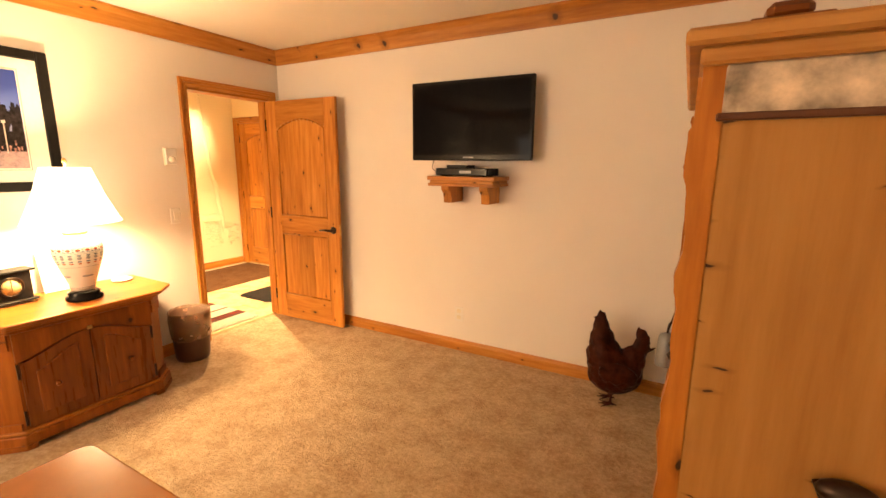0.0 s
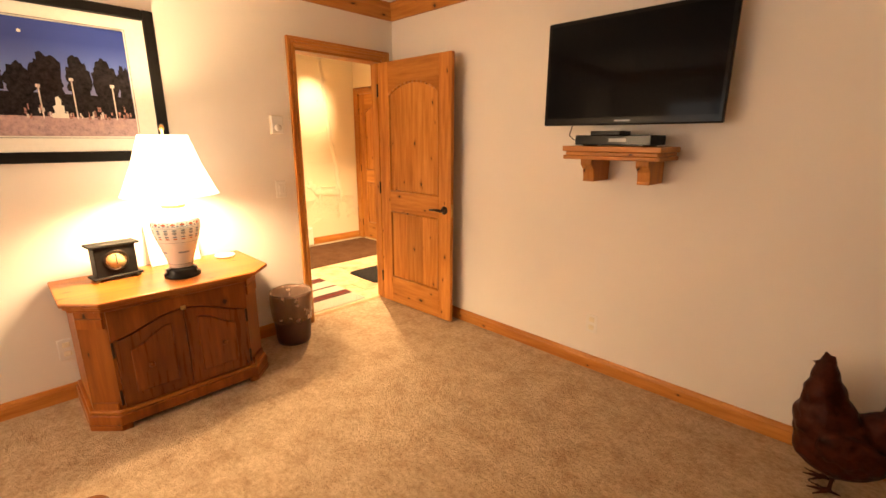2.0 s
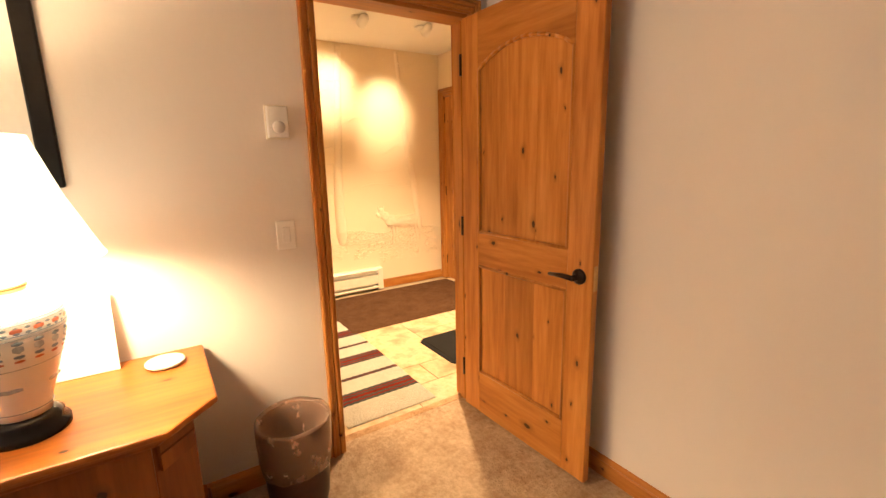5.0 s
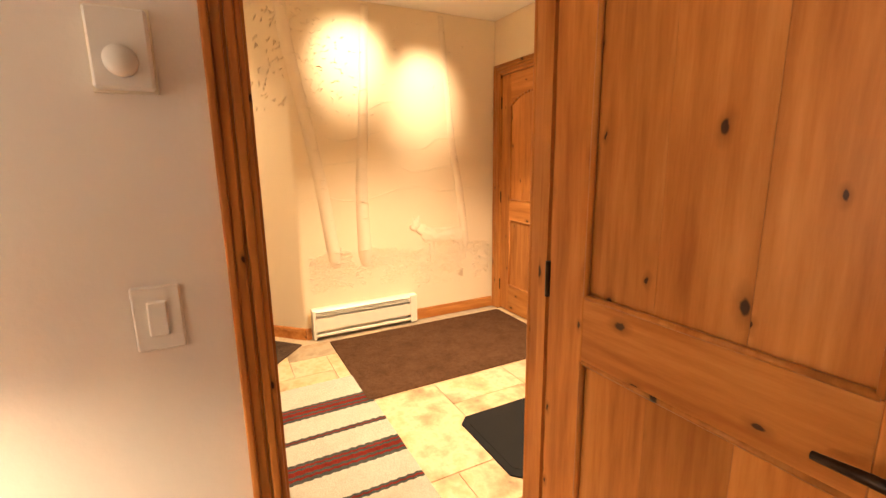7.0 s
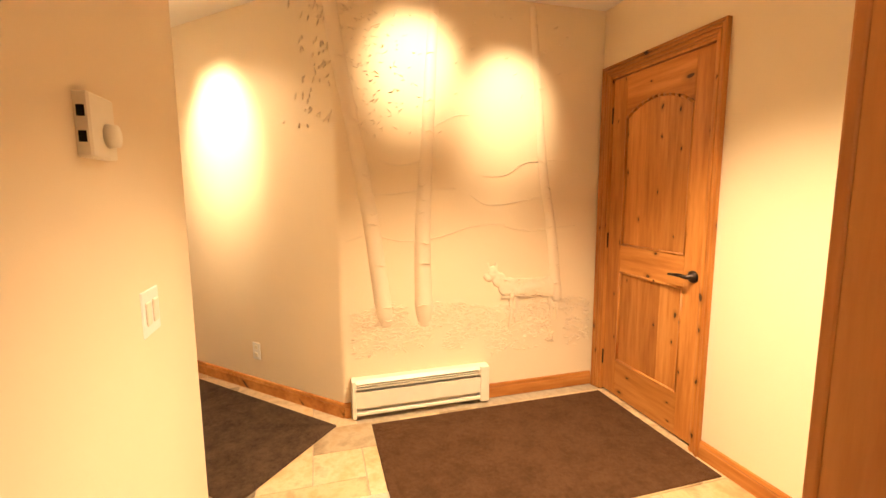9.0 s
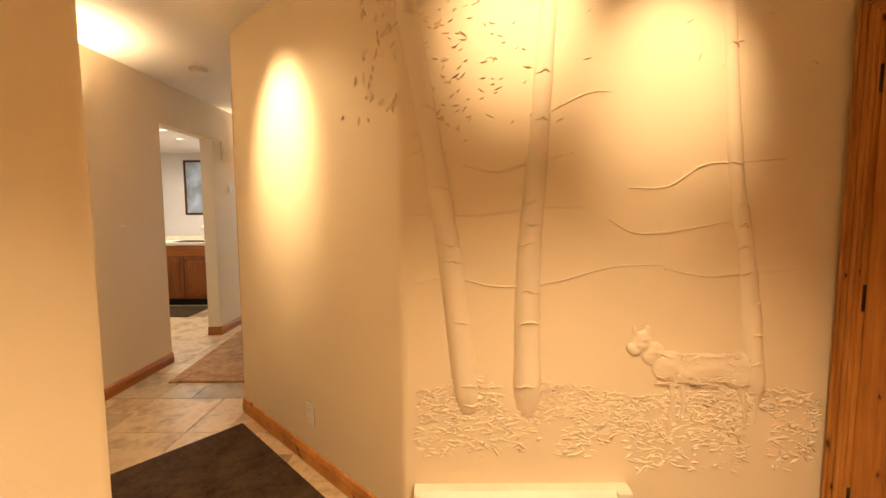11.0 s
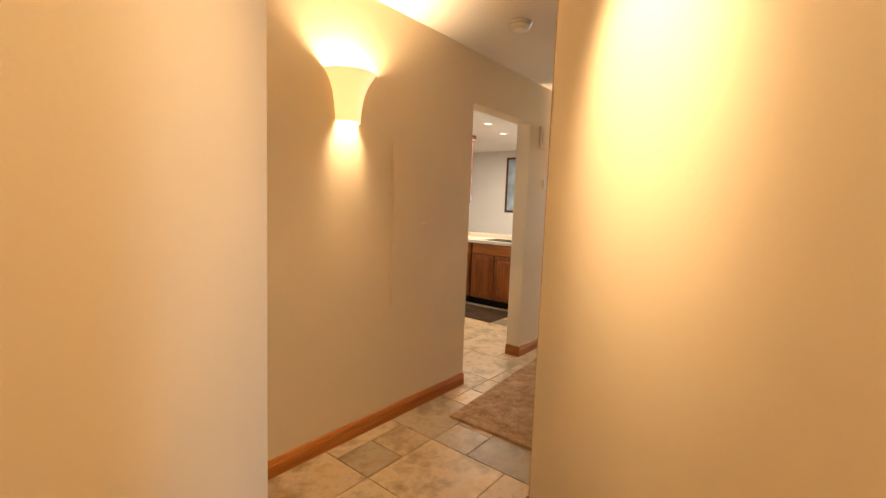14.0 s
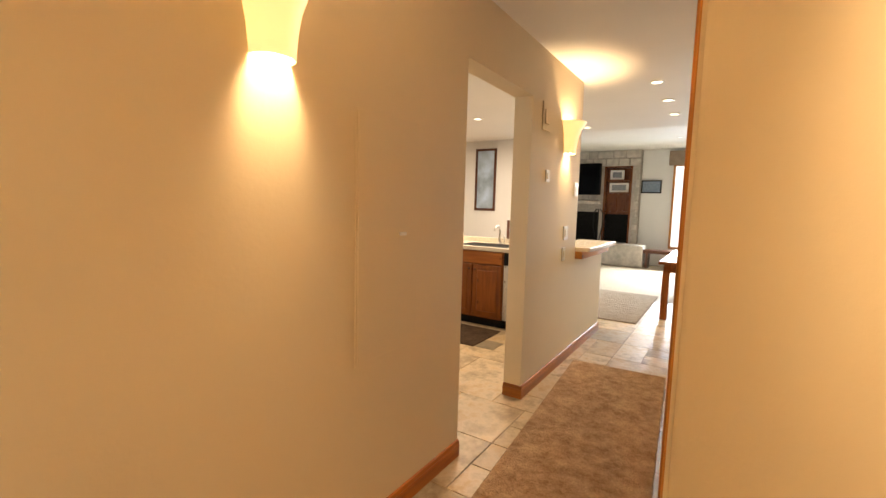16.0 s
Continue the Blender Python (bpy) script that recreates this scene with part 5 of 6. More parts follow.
# wall sconces
def sconce(x):
    s = thing("wall_sconce", (x, YC, 1.80), "lit half-bell alabaster wall sconce", "wall lamp", "corridor sconces")
    prof = [(0.072, 0.0), (0.074, 0.03), (0.079, 0.08), (0.090, 0.14), (0.110, 0.195), (0.142, 0.245), (0.148, 0.252), (0.142, 0.252), (0.105, 0.195), (0.085, 0.14), (0.074, 0.08), (0.068, 0.0)]
    part("shade", lathe(prof, 28, 0, 0, 0.0, math.pi, False), sconce_lit, s, "translucent flared shade")
    part("back_plate", boxed(-0.05, 0.05, 0, 0.012, 0.06, 0.2, bevel=0.003), brass, s)
    part("socket", lathe([(0, 0.08), (0.016, 0.08), (0.016, 0.13), (0, 0.13)], 12, 0, 0.04), brass, s)
    return s


sc = sconce(-6.80)
copy_thing(sc, pose(-9.62, YC, 1.83))

# flush access panel
ap = thing("access_panel", (-7.545, YC, 0.745), "flush painted access panel with a small latch", "wall panel")
part("frame", boxed(0, 0.39, 0, 0.002, 0, 0.99), hall_paint, ap)
part("panel_door", boxed(0.012, 0.378, 0.001, 0.004, 0.012, 0.978, bevel=0.001), hall_paint, ap)
part("latch", boxed(0.09, 0.135, 0.006, 0.013, 0.505, 0.52, bevel=0.002), white_plastic, ap)

sd = thing("smoke_detector", (-7.70, 1.13, CEIL), "white round smoke detector on the ceiling", "smoke detector")
part("base", lathe([(0, 0), (0.072, 0), (0.072, -0.012), (0, -0.012)], 28), white_plastic, sd)
part("cap", lathe([(0, -0.012), (0.064, -0.012), (0.058, -0.036), (0.03, -0.044), (0, -0.044)], 28), white_plastic, sd)

for nm, x, z, w, h, lab, cat in (("air_vent", -9.10, 2.04, 0.16, 0.20, "painted wall grille beside the sconce", "vent"), ("wall_control", -9.18, 1.62, 0.075, 0.09, "small ivory wall control", "thermostat"),
                                 ("light_switch", -9.69, 1.17, 0.115, 0.12, "white double light switch by the breakfast bar", "switch"), ("wall_outlet", -9.66, 0.99, 0.075, 0.115, "white outlet by the breakfast bar", "outlet"),
                                 ("wall_control", -9.93, 1.55, 0.08, 0.12, "white wall handset beside the bar", "intercom")):
    t = thing(nm, (x, YC, z), lab, cat)
    part("plate", boxed(-w / 2, w / 2, 0, 0.01, -h / 2, h / 2, bevel=0.003), hall_paint if nm == "air_vent" else white_plastic, t)
    part("insert", boxed(-w / 4, w / 4, 0.008, 0.015, -h / 4, h / 4, bevel=0.002), hall_paint if nm == "air_vent" else ivory, t)


def downlight(x, y, z=CEIL, label="lit recessed ceiling downlight with a white trim", strength=bulb_lit):
    d = thing("downlight", (x, y, z), label, "ceiling light", "recessed downlights")
    part("trim", lathe([(0.062, 0.0), (0.064, -0.006), (0.046, -0.008), (0.044, 0.0)], 24), white_plastic, d)
    part("lens", lathe([(0, -0.003), (0.045, -0.003), (0.045, -0.001), (0, -0.001)], 20), strength, d)
    return d


dl = downlight(-10.30, -0.80)
for x, y in ((-11.05, -1.02), (-10.27, 1.18), (-11.01, 1.19), (-11.76, 1.18), (-12.23, 0.06)):
    copy_thing(dl, pose(x, y, CEIL))
copy_thing(dl, pose(-14.5, 1.0, CEIL + 0.38 * 1.9 / 5.52, 0, 3.9, 0))
# the last fitting is made up to go with the added entry fill
for x, y in ((-6.02, 1.80), (-5.98, 2.10), (-4.40, 3.70)):
    copy_thing(dl, pose(x, y, CEIL))

def spot_can(x, y, aim):
    """A small white spotlight on a round ceiling plate; the lit mouth looks at aim."""
    c = thing("ceiling_spotlight", (x, y, CEIL), "small white adjustable ceiling spotlight, lit", "ceiling light", "mural spotlights")
    part("ceiling_plate", lathe([(0, 0), (0.055, 0), (0.055, -0.012), (0.045, -0.018), (0, -0.018)], 24), white_plastic, c)
    bm = bmesh.new()
    tube(bm, [(0, 0, -0.016), (0, 0, -0.045)], 0.008, 8)
    part("stem", bm, white_plastic, c)
    m = look((0.055, 0, -0.07), Vector(aim) - Vector((x, y, CEIL)))
    h = part("can", lathe([(0, 0.10), (0.022, 0.10), (0.034, 0.08), (0.040, 0.0), (0.037, 0.0), (0.030, 0.07), (0, 0.075)], 24), white_plastic, c)
    h.matrix_basis = m
    e = part("bulb_face", lathe([(0, 0.045), (0.031, 0.045), (0.031, 0.047), (0, 0.047)], 20), bulb_lit, c)
    e.matrix_basis = m
    return c


for y, z in ((3.37, 2.08), (3.95, 1.86)):
    spot_can(-4.96, y, (-5.78, y, z))

# ---- rugs and mats ----
def mat_thing(name, poly, h, mat, label, category="mat", z=0.0):
    a = poly[0]
    bm = bmesh.new()
    prism(bm, [(x - a[0], y - a[1]) for x, y in poly], 0.0, h)
    bmesh.ops.bevel(bm, geom=[e for e in bm.edges if e.verts[0].co.z > 0 and e.verts[1].co.z > 0], offset=h * 0.4, segments=1, affect="EDGES")
    return solo(name, bm, mat, label, category, at=(a[0], a[1], z))


def rect(x0, x1, y0, y1):
    return [(x0, y0), (x1, y0), (x1, y1), (x0, y1)]


mat_thing("door_mat", rect(-5.64, -4.69, 3.06, 4.60), 0.010, rug_brown, "dark brown ribbed entrance mat before the hall door")
tray = thing("boot_tray", (-4.28, 3.42, 0), "black rubber boot mat with cut corners", "mat")


def cut_rect(w, h, cut, inset):
    a, b, c, d = inset, inset, w - inset, h - inset
    return [(a, b + cut), (a + cut, b), (c - cut, b), (c, b + cut), (c, d - cut), (c - cut, d), (a + cut, d), (a, d - cut)]


part("base", prismed(cut_rect(0.53, 0.84, 0.05, 0.0), 0.0, 0.008, bevel=0.002), rubber_black, tray)
part("ribbed_field", prismed(cut_rect(0.53, 0.84, 0.045, 0.035), 0.007, 0.011, bevel=0.001), rubber_black, tray)
mat_thing("runner", [(-5.69, 2.86), (-6.785, 1.79), (-6.17, 1.30), (-5.13, 2.40)], 0.010, rug_char, "charcoal brown runner mat along the angled wall")
mat_thing("rug", [(-7.46, 0.89), (-9.86, 0.71), (-9.90, 1.46), (-7.48, 1.64)][::-1], 0.016, rug_beige, "mottled brown and beige shag runner rug", "rug")
mat_thing("kitchen_mat", rect(-10.28, -9.66, -1.25, -0.22), 0.012, rug_char, "dark patterned kitchen mat before the sink")
mat_thing("rug", rect(-13.65, -11.6, -0.6, 0.95), 0.014, rug_tan, "tan rug on the slate floor", "rug")

# woven striped rug: base with colour bands along its width
STR_L = {"cream": carpet("cream_wool", (0.80, 0.74, 0.60), (0.70, 0.64, 0.50), 2.0), "green": carpet("grey_green_wool", (0.10, 0.12, 0.10), (0.06, 0.07, 0.06), 2.0), "red": carpet("crimson_wool", (0.30, 0.03, 0.02), (0.17, 0.018, 0.014), 2.0)}
sr = thing("striped_rug", (-5.03, 2.548, 0), "cream woven rug with red and grey-green stripes", "rug")
bands = []
x = 0.0
wide = [("green", 0.020), ("red", 0.014), ("green", 0.014), ("red", 0.030), ("green", 0.016), ("red", 0.016), ("green", 0.024)]
thin = [("green", 0.013), ("red", 0.010), ("green", 0.014)]
for kind, w in ([("cream", 0.23)] + wide + [("cream", 0.165)] + thin + [("cream", 0.15)] + wide + [("cream", 0.165)] + thin + [("cream", 0.15)] + wide + [("cream", 0.20)]):
    bm = bmesh.new()
    n = 40
    rows = []
    for s in (0, 1):
        rows.append([bm.verts.new((x + s * w + 0.004 * math.sin(k * 2.1 + (x + s * w) * 37), 0.545 * k / n + 0.004 * noise.noise(Vector((x * 30, k, 0))), 0.007)) for k in range(n + 1)])
    for k in range(n):
        bm.faces.new((rows[0][k], rows[1][k], rows[1][k + 1], rows[0][k + 1]))
    ret = bmesh.ops.extrude_face_region(bm, geom=list(bm.faces))
    for v in [q for q in ret["geom"] if isinstance(q, bmesh.types.BMVert)]:
        v.co.z = 0.001
    bmesh.ops.recalc_face_normals(bm, faces=bm.faces)
    part("stripe", bm, STR_L[kind], sr)
    x += w

# ---- kitchen ----
def base_unit(y0, w, doors):
    cu = thing("kitchen_cabinet", (-10.35, y0, 0), "stained knotty wood base cabinet with raised panel doors", "cabinet", "kitchen base cabinets")
    part("body", boxed(-0.58, -0.02, 0, w, 0.10, 0.88), chestnut_z, cu)
    part("toe_kick", boxed(-0.54, -0.07, 0, w, 0, 0.10), soot, cu)
    dr = part("drawer_front", boxed(-0.02, 0.0, 0.01, w - 0.01, 0.73, 0.865, bevel=0.004), amber_y, cu)
    dw = w / doors
    for k in range(doors):
        a, b = k * dw + 0.008, (k + 1) * dw - 0.008
        d = part("door", boxed(-0.02, 0.0, a, b, 0.12, 0.715, bevel=0.004), chestnut_z, cu)
        part("raised_panel", boxed(-0.004, 0.008, a + 0.055, b - 0.055, 0.18, 0.655, bevel=0.006), chestnut_z, d)
        part("knob", lathe([(0, 0), (0.008, 0), (0.013, 0.015), (0, 0.02)], 10), bronze, d).matrix_basis = pose(0.0, b - 0.03 if k % 2 == 0 else a + 0.03, 0.66, 0, 90, 0)
    return cu


base_unit(-1.02, 0.76, 2)
base_unit(-1.80, 0.76, 2)
dwm = thing("dishwasher", (-10.35, -0.25, 0), "built-in dishwasher with a brushed steel front", "dishwasher")
part("body", boxed(-0.58, -0.025, 0, 0.60, 0.1, 0.875), soot, dwm)
part("toe_kick", boxed(-0.54, -0.07, 0, 0.60, 0, 0.1), soot, dwm)
part("front", boxed(-0.025, 0.0, 0.005, 0.595, 0.11, 0.73, bevel=0.004), steel, dwm)
part("control_panel", boxed(-0.025, 0.004, 0.005, 0.595, 0.735, 0.872, bevel=0.004), black_gloss, dwm)
bm = bmesh.new()
tube(bm, [(0.0, 0.06, 0.69), (0.035, 0.07, 0.69), (0.035, 0.53, 0.69), (0.0, 0.54, 0.69)], 0.009, 8)
part("handle", bm, steel, dwm)
ct = thing("worktop", (-10.35, -1.82, 0.88), "speckled cream kitchen worktop with an undermount sink", "worktop")
bm = bmesh.new()
box(bm, -0.62, -0.48, 0, 2.28, 0, 0.04)
box(bm, -0.08, 0.025, 0, 2.28, 0, 0.04)
box(bm, -0.48, -0.08, 0, 0.92, 0, 0.04)
box(bm, -0.48, -0.08, 1.56, 2.28, 0, 0.04)
part("slab", bm, countertop, ct)
part("sink_basin", boxed(-0.478, -0.082, 0.922, 1.558, 0.02, 0.043, bevel=0.004), soot, ct)
part("splash_ledge", boxed(-0.645, -0.622, 0, 2.28, 0, 0.10, bevel=0.003), countertop, ct)
fa = thing("faucet", (-10.88, -0.56, 0.92), "chrome kitchen faucet with a curved spout", "faucet")
bm = bmesh.new()
tube(bm, [(0, 0, 0), (0, 0, 0.16), (0.04, 0, 0.22), (0.11, 0, 0.22), (0.15, 0, 0.17)], [0.016, 0.013, 0.012, 0.012, 0.011], 10)
part("spout", bm, steel, fa)
part("base", lathe([(0, 0), (0.03, 0), (0.028, 0.02), (0, 0.02)], 16), steel, fa)
bm = bmesh.new()
tube(bm, [(0.0, 0.06, 0), (0.0, 0.06, 0.09), (0.03, 0.06, 0.11)], 0.011, 8)
part("sprayer", bm, steel, fa)
uc = thing("wall_cabinet", (-10.70, -2.35, 1.45), "stained wood wall cabinet with a glass door", "cabinet")
part("body", boxed(-0.33, -0.02, 0, 0.80, 0, 0.95), cherry_z, uc)
part("crown", boxed(-0.36, 0.03, -0.03, 0.83, 0.95, 1.048, bevel=0.01), cherry_y, uc)
for a, b in ((0.0, 0.06), (0.74, 0.80)):
    part("door_stile", boxed(-0.02, 0.0, a, b, 0, 0.95), cherry_z, uc)
part("door_rail", boxed(-0.02, 0.0, 0.06, 0.74, 0, 0.06), cherry_y, uc)
part("door_rail", boxed(-0.02, 0.0, 0.06, 0.74, 0.89, 0.95), cherry_y, uc)
part("pane", boxed(-0.018, -0.010, 0.06, 0.74, 0.06, 0.89), screen_glass, uc)

bar = thing("breakfast_bar", (-11.12, 0.36, 0.985), "speckled cream bar top with a wooden edge", "counter")
part("bar_top", boxed(0, 1.10, 0, 0.40, 0.0, 0.04, bevel=0.006), countertop, bar)
part("edge_trim", boxed(0.03, 1.10, 0.262, 0.33, -0.07, 0.0, bevel=0.004), pine_x, bar)


def chair(at, turn, group, label, seat_h=0.46, back_h=1.0, mat=None):
    ch = thing("chair", at, label, "chair", group, turn)
    part("seat", boxed(-0.21, 0.21, -0.21, 0.21, seat_h - 0.04, seat_h, bevel=0.01), dark_x, ch)
    for x in (-0.19, 0.15):
        for y in (-0.19, 0.15):
            part("leg", boxed(x, x + 0.04, y, y + 0.04, 0, seat_h - 0.04), dark_z, ch)
    for x in (-0.19, 0.15):
        part("back_post", boxed(x, x + 0.04, 0.15, 0.19, seat_h, back_h), dark_z, ch)
    for z in (back_h - 0.12, back_h - 0.30):
        part("back_slat", boxed(-0.15, 0.15, 0.158, 0.180, z, z + 0.10, bevel=0.004), dark_x, ch)
    return ch


chair((-11.75, -0.75, 0), 90, "dining chairs", "dark wooden chair drawn up behind the peninsula", 0.62, 1.18)
st = thing("bar_stool", (-11.62, 0.22, 0), "black iron bar stool beside the breakfast bar", "stool")
part("seat", lathe([(0, 0.70), (0.17, 0.70), (0.18, 0.72), (0.17, 0.75), (0, 0.755)], 24), black_matte, st)
for a in (45, 135, 225, 315):
    bm = bmesh.new()
    q = radians(a)
    tube(bm, [(0.13 * math.cos(q), 0.13 * math.sin(q), 0.70), (0.17 * math.cos(q), 0.17 * math.sin(q), 0.35), (0.24 * math.cos(q), 0.24 * math.sin(q), 0.0)], 0.012, 8)
    part("leg", bm, black_matte, st)
bm = bmesh.new()
ring = [(0.185 * math.cos(radians(a)), 0.185 * math.sin(radians(a)), 0.28) for a in range(0, 361, 20)]
tube(bm, ring, 0.008, 6)
part("foot_ring", bm, black_matte, st)

fp = thing("framed_print", (-13.0, -2.10, 1.30), "tall wood-framed blue landscape print", "picture")
part("print", boxed(0.004, 0.012, 0.04, 0.37, 0.04, 1.05), plain("blue_grey_print", (0.36, 0.46, 0.58), 0.4, 0, 0.45, 3, 0), fp, "pale blue and grey landscape")
for a in ((0, 0.04, 0, 1.09), (0.37, 0.41, 0, 1.09), (0.04, 0.37, 0, 0.04), (0.04, 0.37, 1.05, 1.09)):
    part("frame_bar", boxed(0, 0.025, a[0], a[1], a[2], a[3], bevel=0.003), dark_z, fp)

# ---- living room ----
dt = thing("dining_table", (-13.95, 1.10, 0), "dark wooden dining table", "table")
part("tabletop", boxed(0, 1.95, 0, 1.0, 0.71, 0.75, bevel=0.006), cherry_x, dt)
part("apron", boxed(0.06, 1.89, 0.06, 0.94, 0.61, 0.71), cherry_x, dt)
for x in (0.05, 1.81):
    for y in (0.05, 0.87):
        part("leg", boxed(x, x + 0.08, y, y + 0.08, 0, 0.61, bevel=0.005), cherry_z, dt)

fpl = thing("fireplace", (XF, -2.4, 0), "pale stone fireplace wall with a raised hearth", "fireplace")
part("mortar_back", boxed(0.0, 0.25, 0, 1.45, 0, 2.87), mortar, fpl)
part("mortar_back", boxed(0.0, 0.25, 2.12, 2.30, 0, 2.87), mortar, fpl)
part("mortar_back", boxed(0.0, 0.25, 1.45, 2.12, 2.46, 2.87), mortar, fpl)
z = 0.53
while z < 2.84:
    h = random.uniform(0.13, 0.22)
    y = 0.0
    while y < 2.28:
        w = random.uniform(0.18, 0.40)
        y1 = min(y + w, 2.30)
        if not (y1 > 1.44 and y < 2.12 and z < 2.44) and not (y < 1.35 and y1 > 0.55 and z < 1.45):
            part("stone", boxed(0.25, 0.25 + random.uniform(0.02, 0.06), y + 0.008, y1 - 0.008, z + 0.008, min(z + h, 2.86) - 0.008, bevel=0.012), stone_white, fpl)
        y = y1
    z += h
part("firebox", boxed(0.25, 0.262, 0.55, 1.35, 0.53, 1.30), soot, fpl)
part("mantel", boxed(0.25, 0.42, 0.3, 1.40, 1.50, 1.58, bevel=0.01), stone_white, fpl)
part("hearth", boxed(0.25, 0.75, 0.2, 2.55, 0, 0.53, bevel=0.02), stone_white, fpl)
part("niche_back", boxed(0.0, 0.02, 1.45, 2.12, 0.53, 2.46), cherry_z, fpl)
for a in (1.45, 2.08):
    part("niche_side", boxed(0.02, 0.27, a, a + 0.04, 0.53, 2.46), cherry_z, fpl)
for zz in (1.30, 1.78, 2.10, 2.43):
    part("niche_shelf", boxed(0.02, 0.26, 1.49, 2.08, zz, zz + 0.03), cherry_y, fpl)
part("niche_grate", boxed(0.02, 0.10, 1.49, 2.08, 0.53, 1.25), soot, fpl)
for zz, w in ((2.13, 0.34), (1.81, 0.46)):
    s = thing("picture_frame", (XF + 0.16, -0.95 + 0.12, zz), "white framed picture in the niche", "picture frame")
    part("frame", boxed(0, 0.02, 0, w, 0, 0.24), mat_board, s)
    part("picture", boxed(0.02, 0.024, 0.06, w - 0.06, 0.05, 0.19), tin, s)
ltv = thing("television", (XF + 0.36, -1.95, 1.74), "black flat television above the fireplace", "television")
part("bezel", boxed(-0.04, 0.04, 0, 0.94, 0, 0.80, bevel=0.008), black_gloss, ltv)
part("screen", boxed(0.04, 0.043, 0.03, 0.91, 0.03, 0.77), screen_glass, ltv)
ft = thing("fireplace_tools", (XF + 0.55, -0.98, 0.53), "black iron fireplace tools on the hearth", "fireplace tools")
part("base", lathe([(0, 0), (0.12, 0), (0.12, 0.02), (0, 0.03)], 16), black_matte, ft)
for dx, dy in ((0, 0.0), (0.0, 0.11), (0.0, -0.11)):
    bm = bmesh.new()
    tube(bm, [(0, dy * 0.4, 0.02), (0, dy, 0.4), (0, dy, 0.75), (0, dy * 0.3, 0.85)], 0.014, 6)
    part("iron_rod", bm, black_matte, ft)
sp = thing("framed_print", (XF, -0.10, 1.80), "small dark framed landscape on the white wall", "picture")
part("print", boxed(0, 0.02, 0.03, 0.43, 0.03, 0.29), paint_blue, sp)
for a in ((0, 0.03, 0, 0.32), (0.43, 0.46, 0, 0.32), (0.03, 0.43, 0, 0.03), (0.03, 0.43, 0.29, 0.32)):
    part("frame_bar", boxed(0, 0.03, *a), black_matte, sp)
bn = thing("bench", (XF + 0.35, 0.15, 0), "low dark bench along the living room wall", "bench")
part("seat", boxed(0, 0.40, 0, 0.9, 0.36, 0.44, bevel=0.01), dark_x, bn)
for y in (0.05, 0.79):
    part("leg", boxed(0.05, 0.35, y, y + 0.06, 0, 0.36), dark_z, bn)
lw = thing("window_living", (XF, 0.60, 0.45), "tall bright living room window with a valance", "window")
lw["kind"] = "structure"
part("pane", boxed(0.004, 0.012, 0.05, 1.35, 0.05, 2.0), daylight, lw)
for a in ((0, 0.05, 0, 2.05), (1.35, 1.40, 0, 2.05), (0.05, 1.35, 0, 0.05), (0.05, 1.35, 2.0, 2.05), (0.66, 0.72, 0.05, 2.0)):
    part("window_frame", boxed(0, 0.05, *a), pine_z, lw)
part("valance", boxed(0.02, 0.16, -0.1, 1.5, 2.02, 2.36, bevel=0.01), rug_tan, lw, "beige fabric valance")

# ---- slate floor, tile by tile ----
GRID = 0.25
OX, OY = -7.18, 0.98
SIZES = [(2, 2), (2, 2), (2, 1), (1, 2), (1, 1), (3, 2)]
shapes = {}


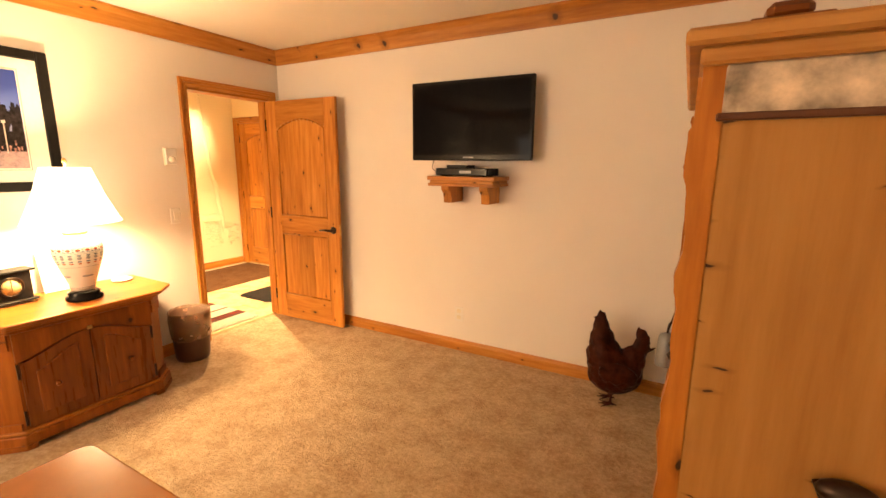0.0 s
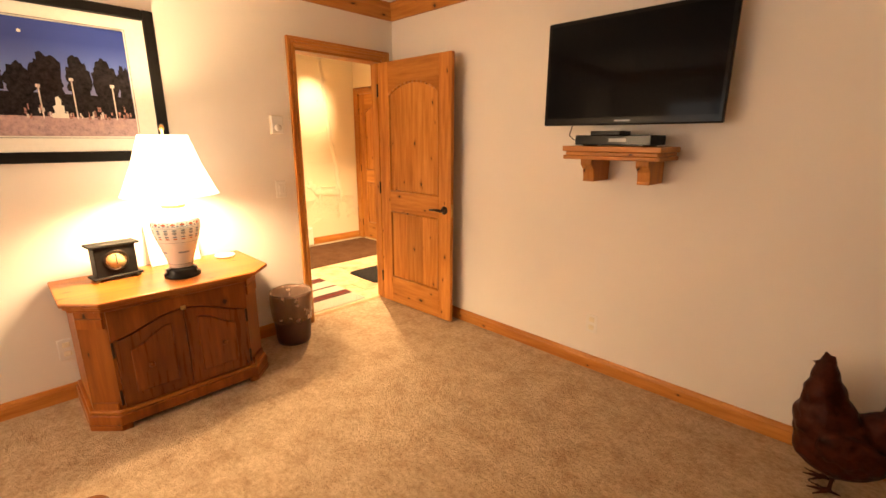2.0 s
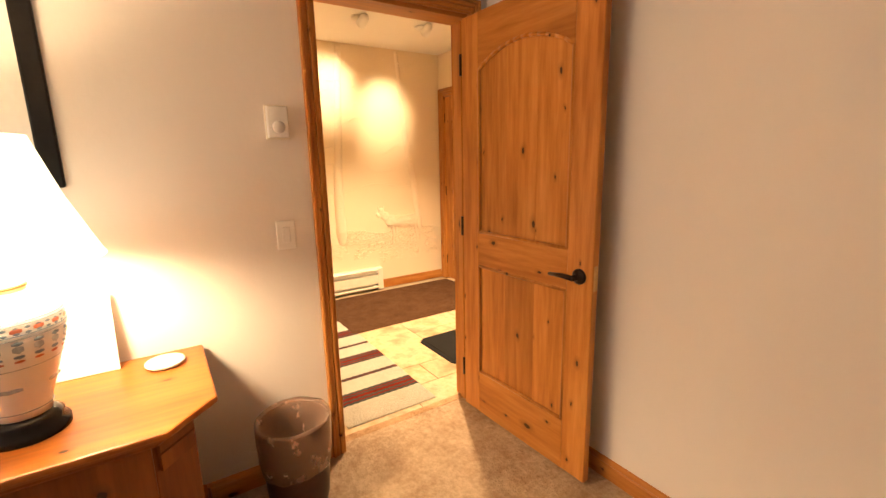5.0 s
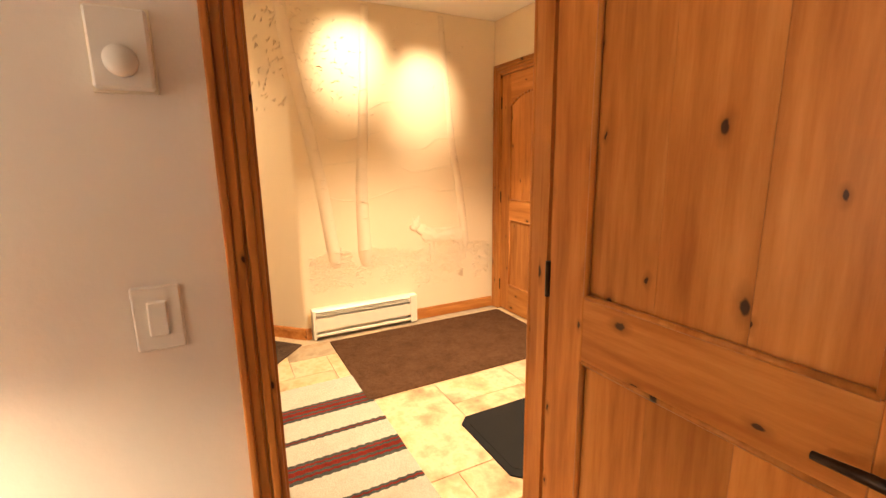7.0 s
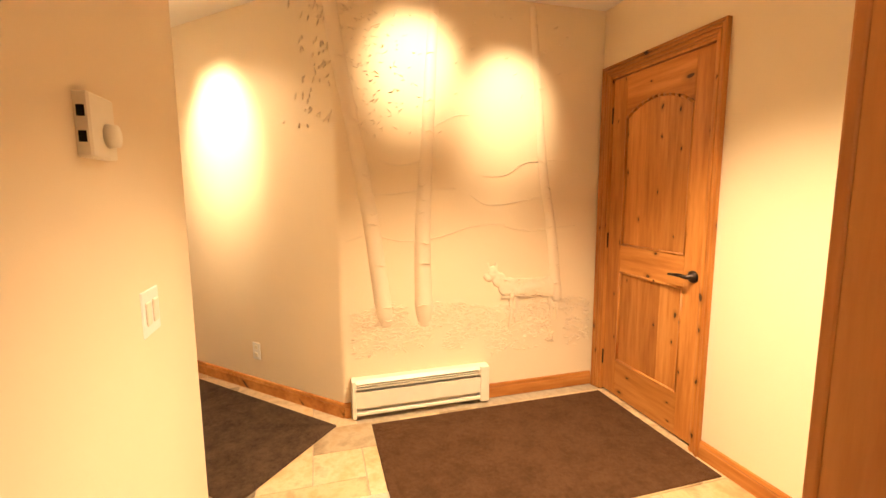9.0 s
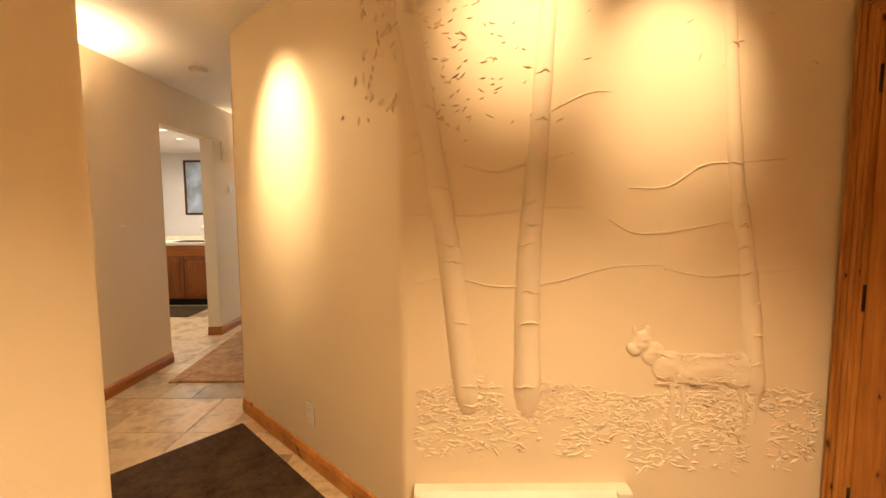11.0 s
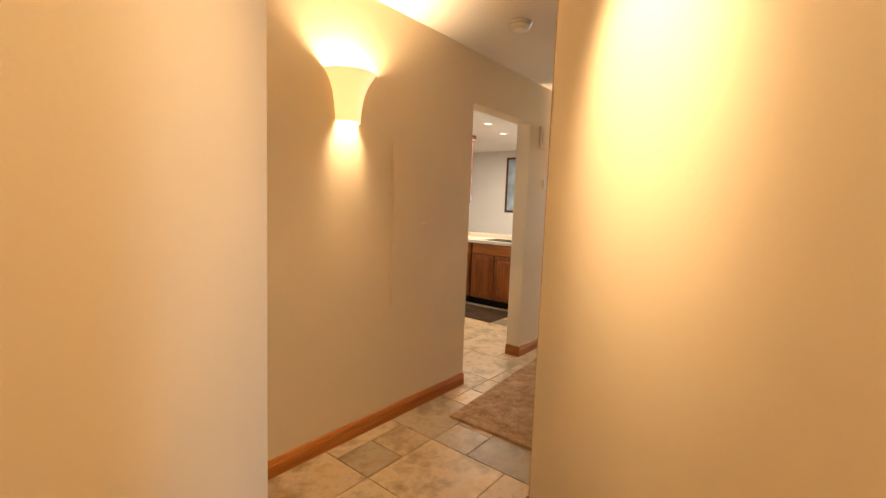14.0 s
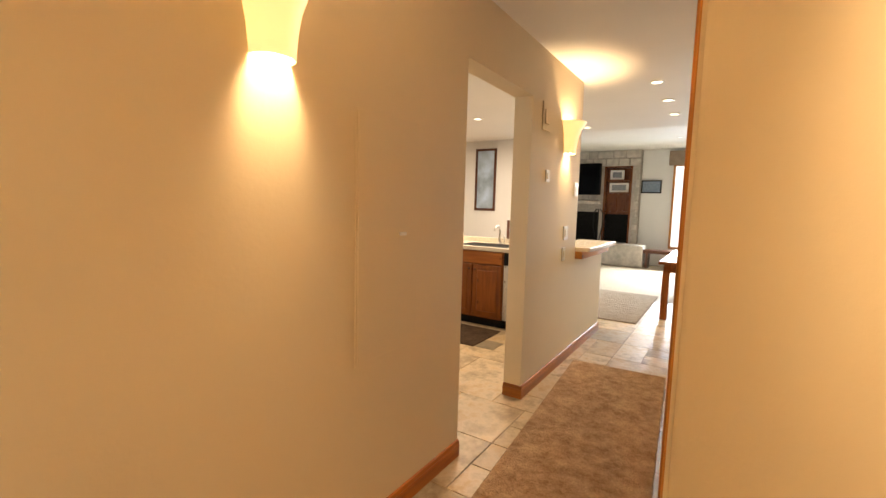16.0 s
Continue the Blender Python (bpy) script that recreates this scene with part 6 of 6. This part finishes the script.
def tile_mesh(w, h):
    key = (w, h)
    if key not in shapes:
        bm = bmesh.new()
        a, b, g, c = w * GRID, h * GRID, 0.0022, 0.002
        lo = [bm.verts.new(p) for p in ((g, g, -0.008), (a - g, g, -0.008), (a - g, b - g, -0.008), (g, b - g, -0.008))]
        mi = [bm.verts.new(p) for p in ((g, g, -c), (a - g, g, -c), (a - g, b - g, -c), (g, b - g, -c))]
        k = g + c
        hi = [bm.verts.new(p) for p in ((k, k, 0), (a - k, k, 0), (a - k, b - k, 0), (k, b - k, 0))]
        bm.faces.new(hi)
        for low, up in ((lo, mi), (mi, hi)):
            for q in range(4):
                bm.faces.new((low[q], low[(q + 1) % 4], up[(q + 1) % 4], up[q]))
        bmesh.ops.recalc_face_normals(bm, faces=bm.faces)
        shapes[key] = mesh_of("tile", bm, slate_tile)
    return shapes[key]


def shown_floor(x, y):
    """Whether a spot lies on floor that can be seen along the walk."""
    if -5.8 < x < -3.45 and 2.3 < y < 4.64:
        return True
    if -7.4 < x < -4.9 and 0.6 < y < 3.0 and -0.2 < (y - x - 7.45) < 1.45:
        return True
    if -13.2 < x < -5.8 and 0.5 < y < 1.75:
        return True
    return -10.5 < x < -8.0 and -1.4 < y < 0.6


floor_parent = bpy.data.objects["floor_hall"]
rng = random.Random(5)
taken = set()
i0, i1 = int((-13.3 - OX) / GRID), int((-3.41 - OX) / GRID)
j0, j1 = int((-1.6 - OY) / GRID), int((4.6 - OY) / GRID)
spots = [(0, 0, 2, 2), (-14, -2, 3, 1)]
for j in range(j0, j1 + 1):
    for i in range(i0, i1 + 1):
        spots.append((i, j, 0, 0))
for i, j, w, h in spots:
    if (i, j) in taken or not shown_floor(OX + (i + 0.5) * GRID, OY + (j + 0.5) * GRID):
        continue
    if not w:
        options = SIZES[:]
        rng.shuffle(options)
        for w, h in options + [(1, 1)]:
            if all((i + a, j + b) not in taken for a in range(w) for b in range(h)) and OX + (i + w) * GRID < -3.40:
                break
        else:
            continue
    cells = {(i + a, j + b) for a in range(w) for b in range(h)}
    if cells & taken:
        continue
    taken |= cells
    ob = new("tile", tile_mesh(w, h))
    ob.parent = floor_parent
    ob.location = (OX + i * GRID, OY + j * GRID, 0.0)
edge_strip = setting("floor_threshold", boxed(-3.45, -3.40, 2.47, 3.24, -0.006, 0.002, bevel=0.002), rug_beige, "frayed beige carpet edge", "threshold")
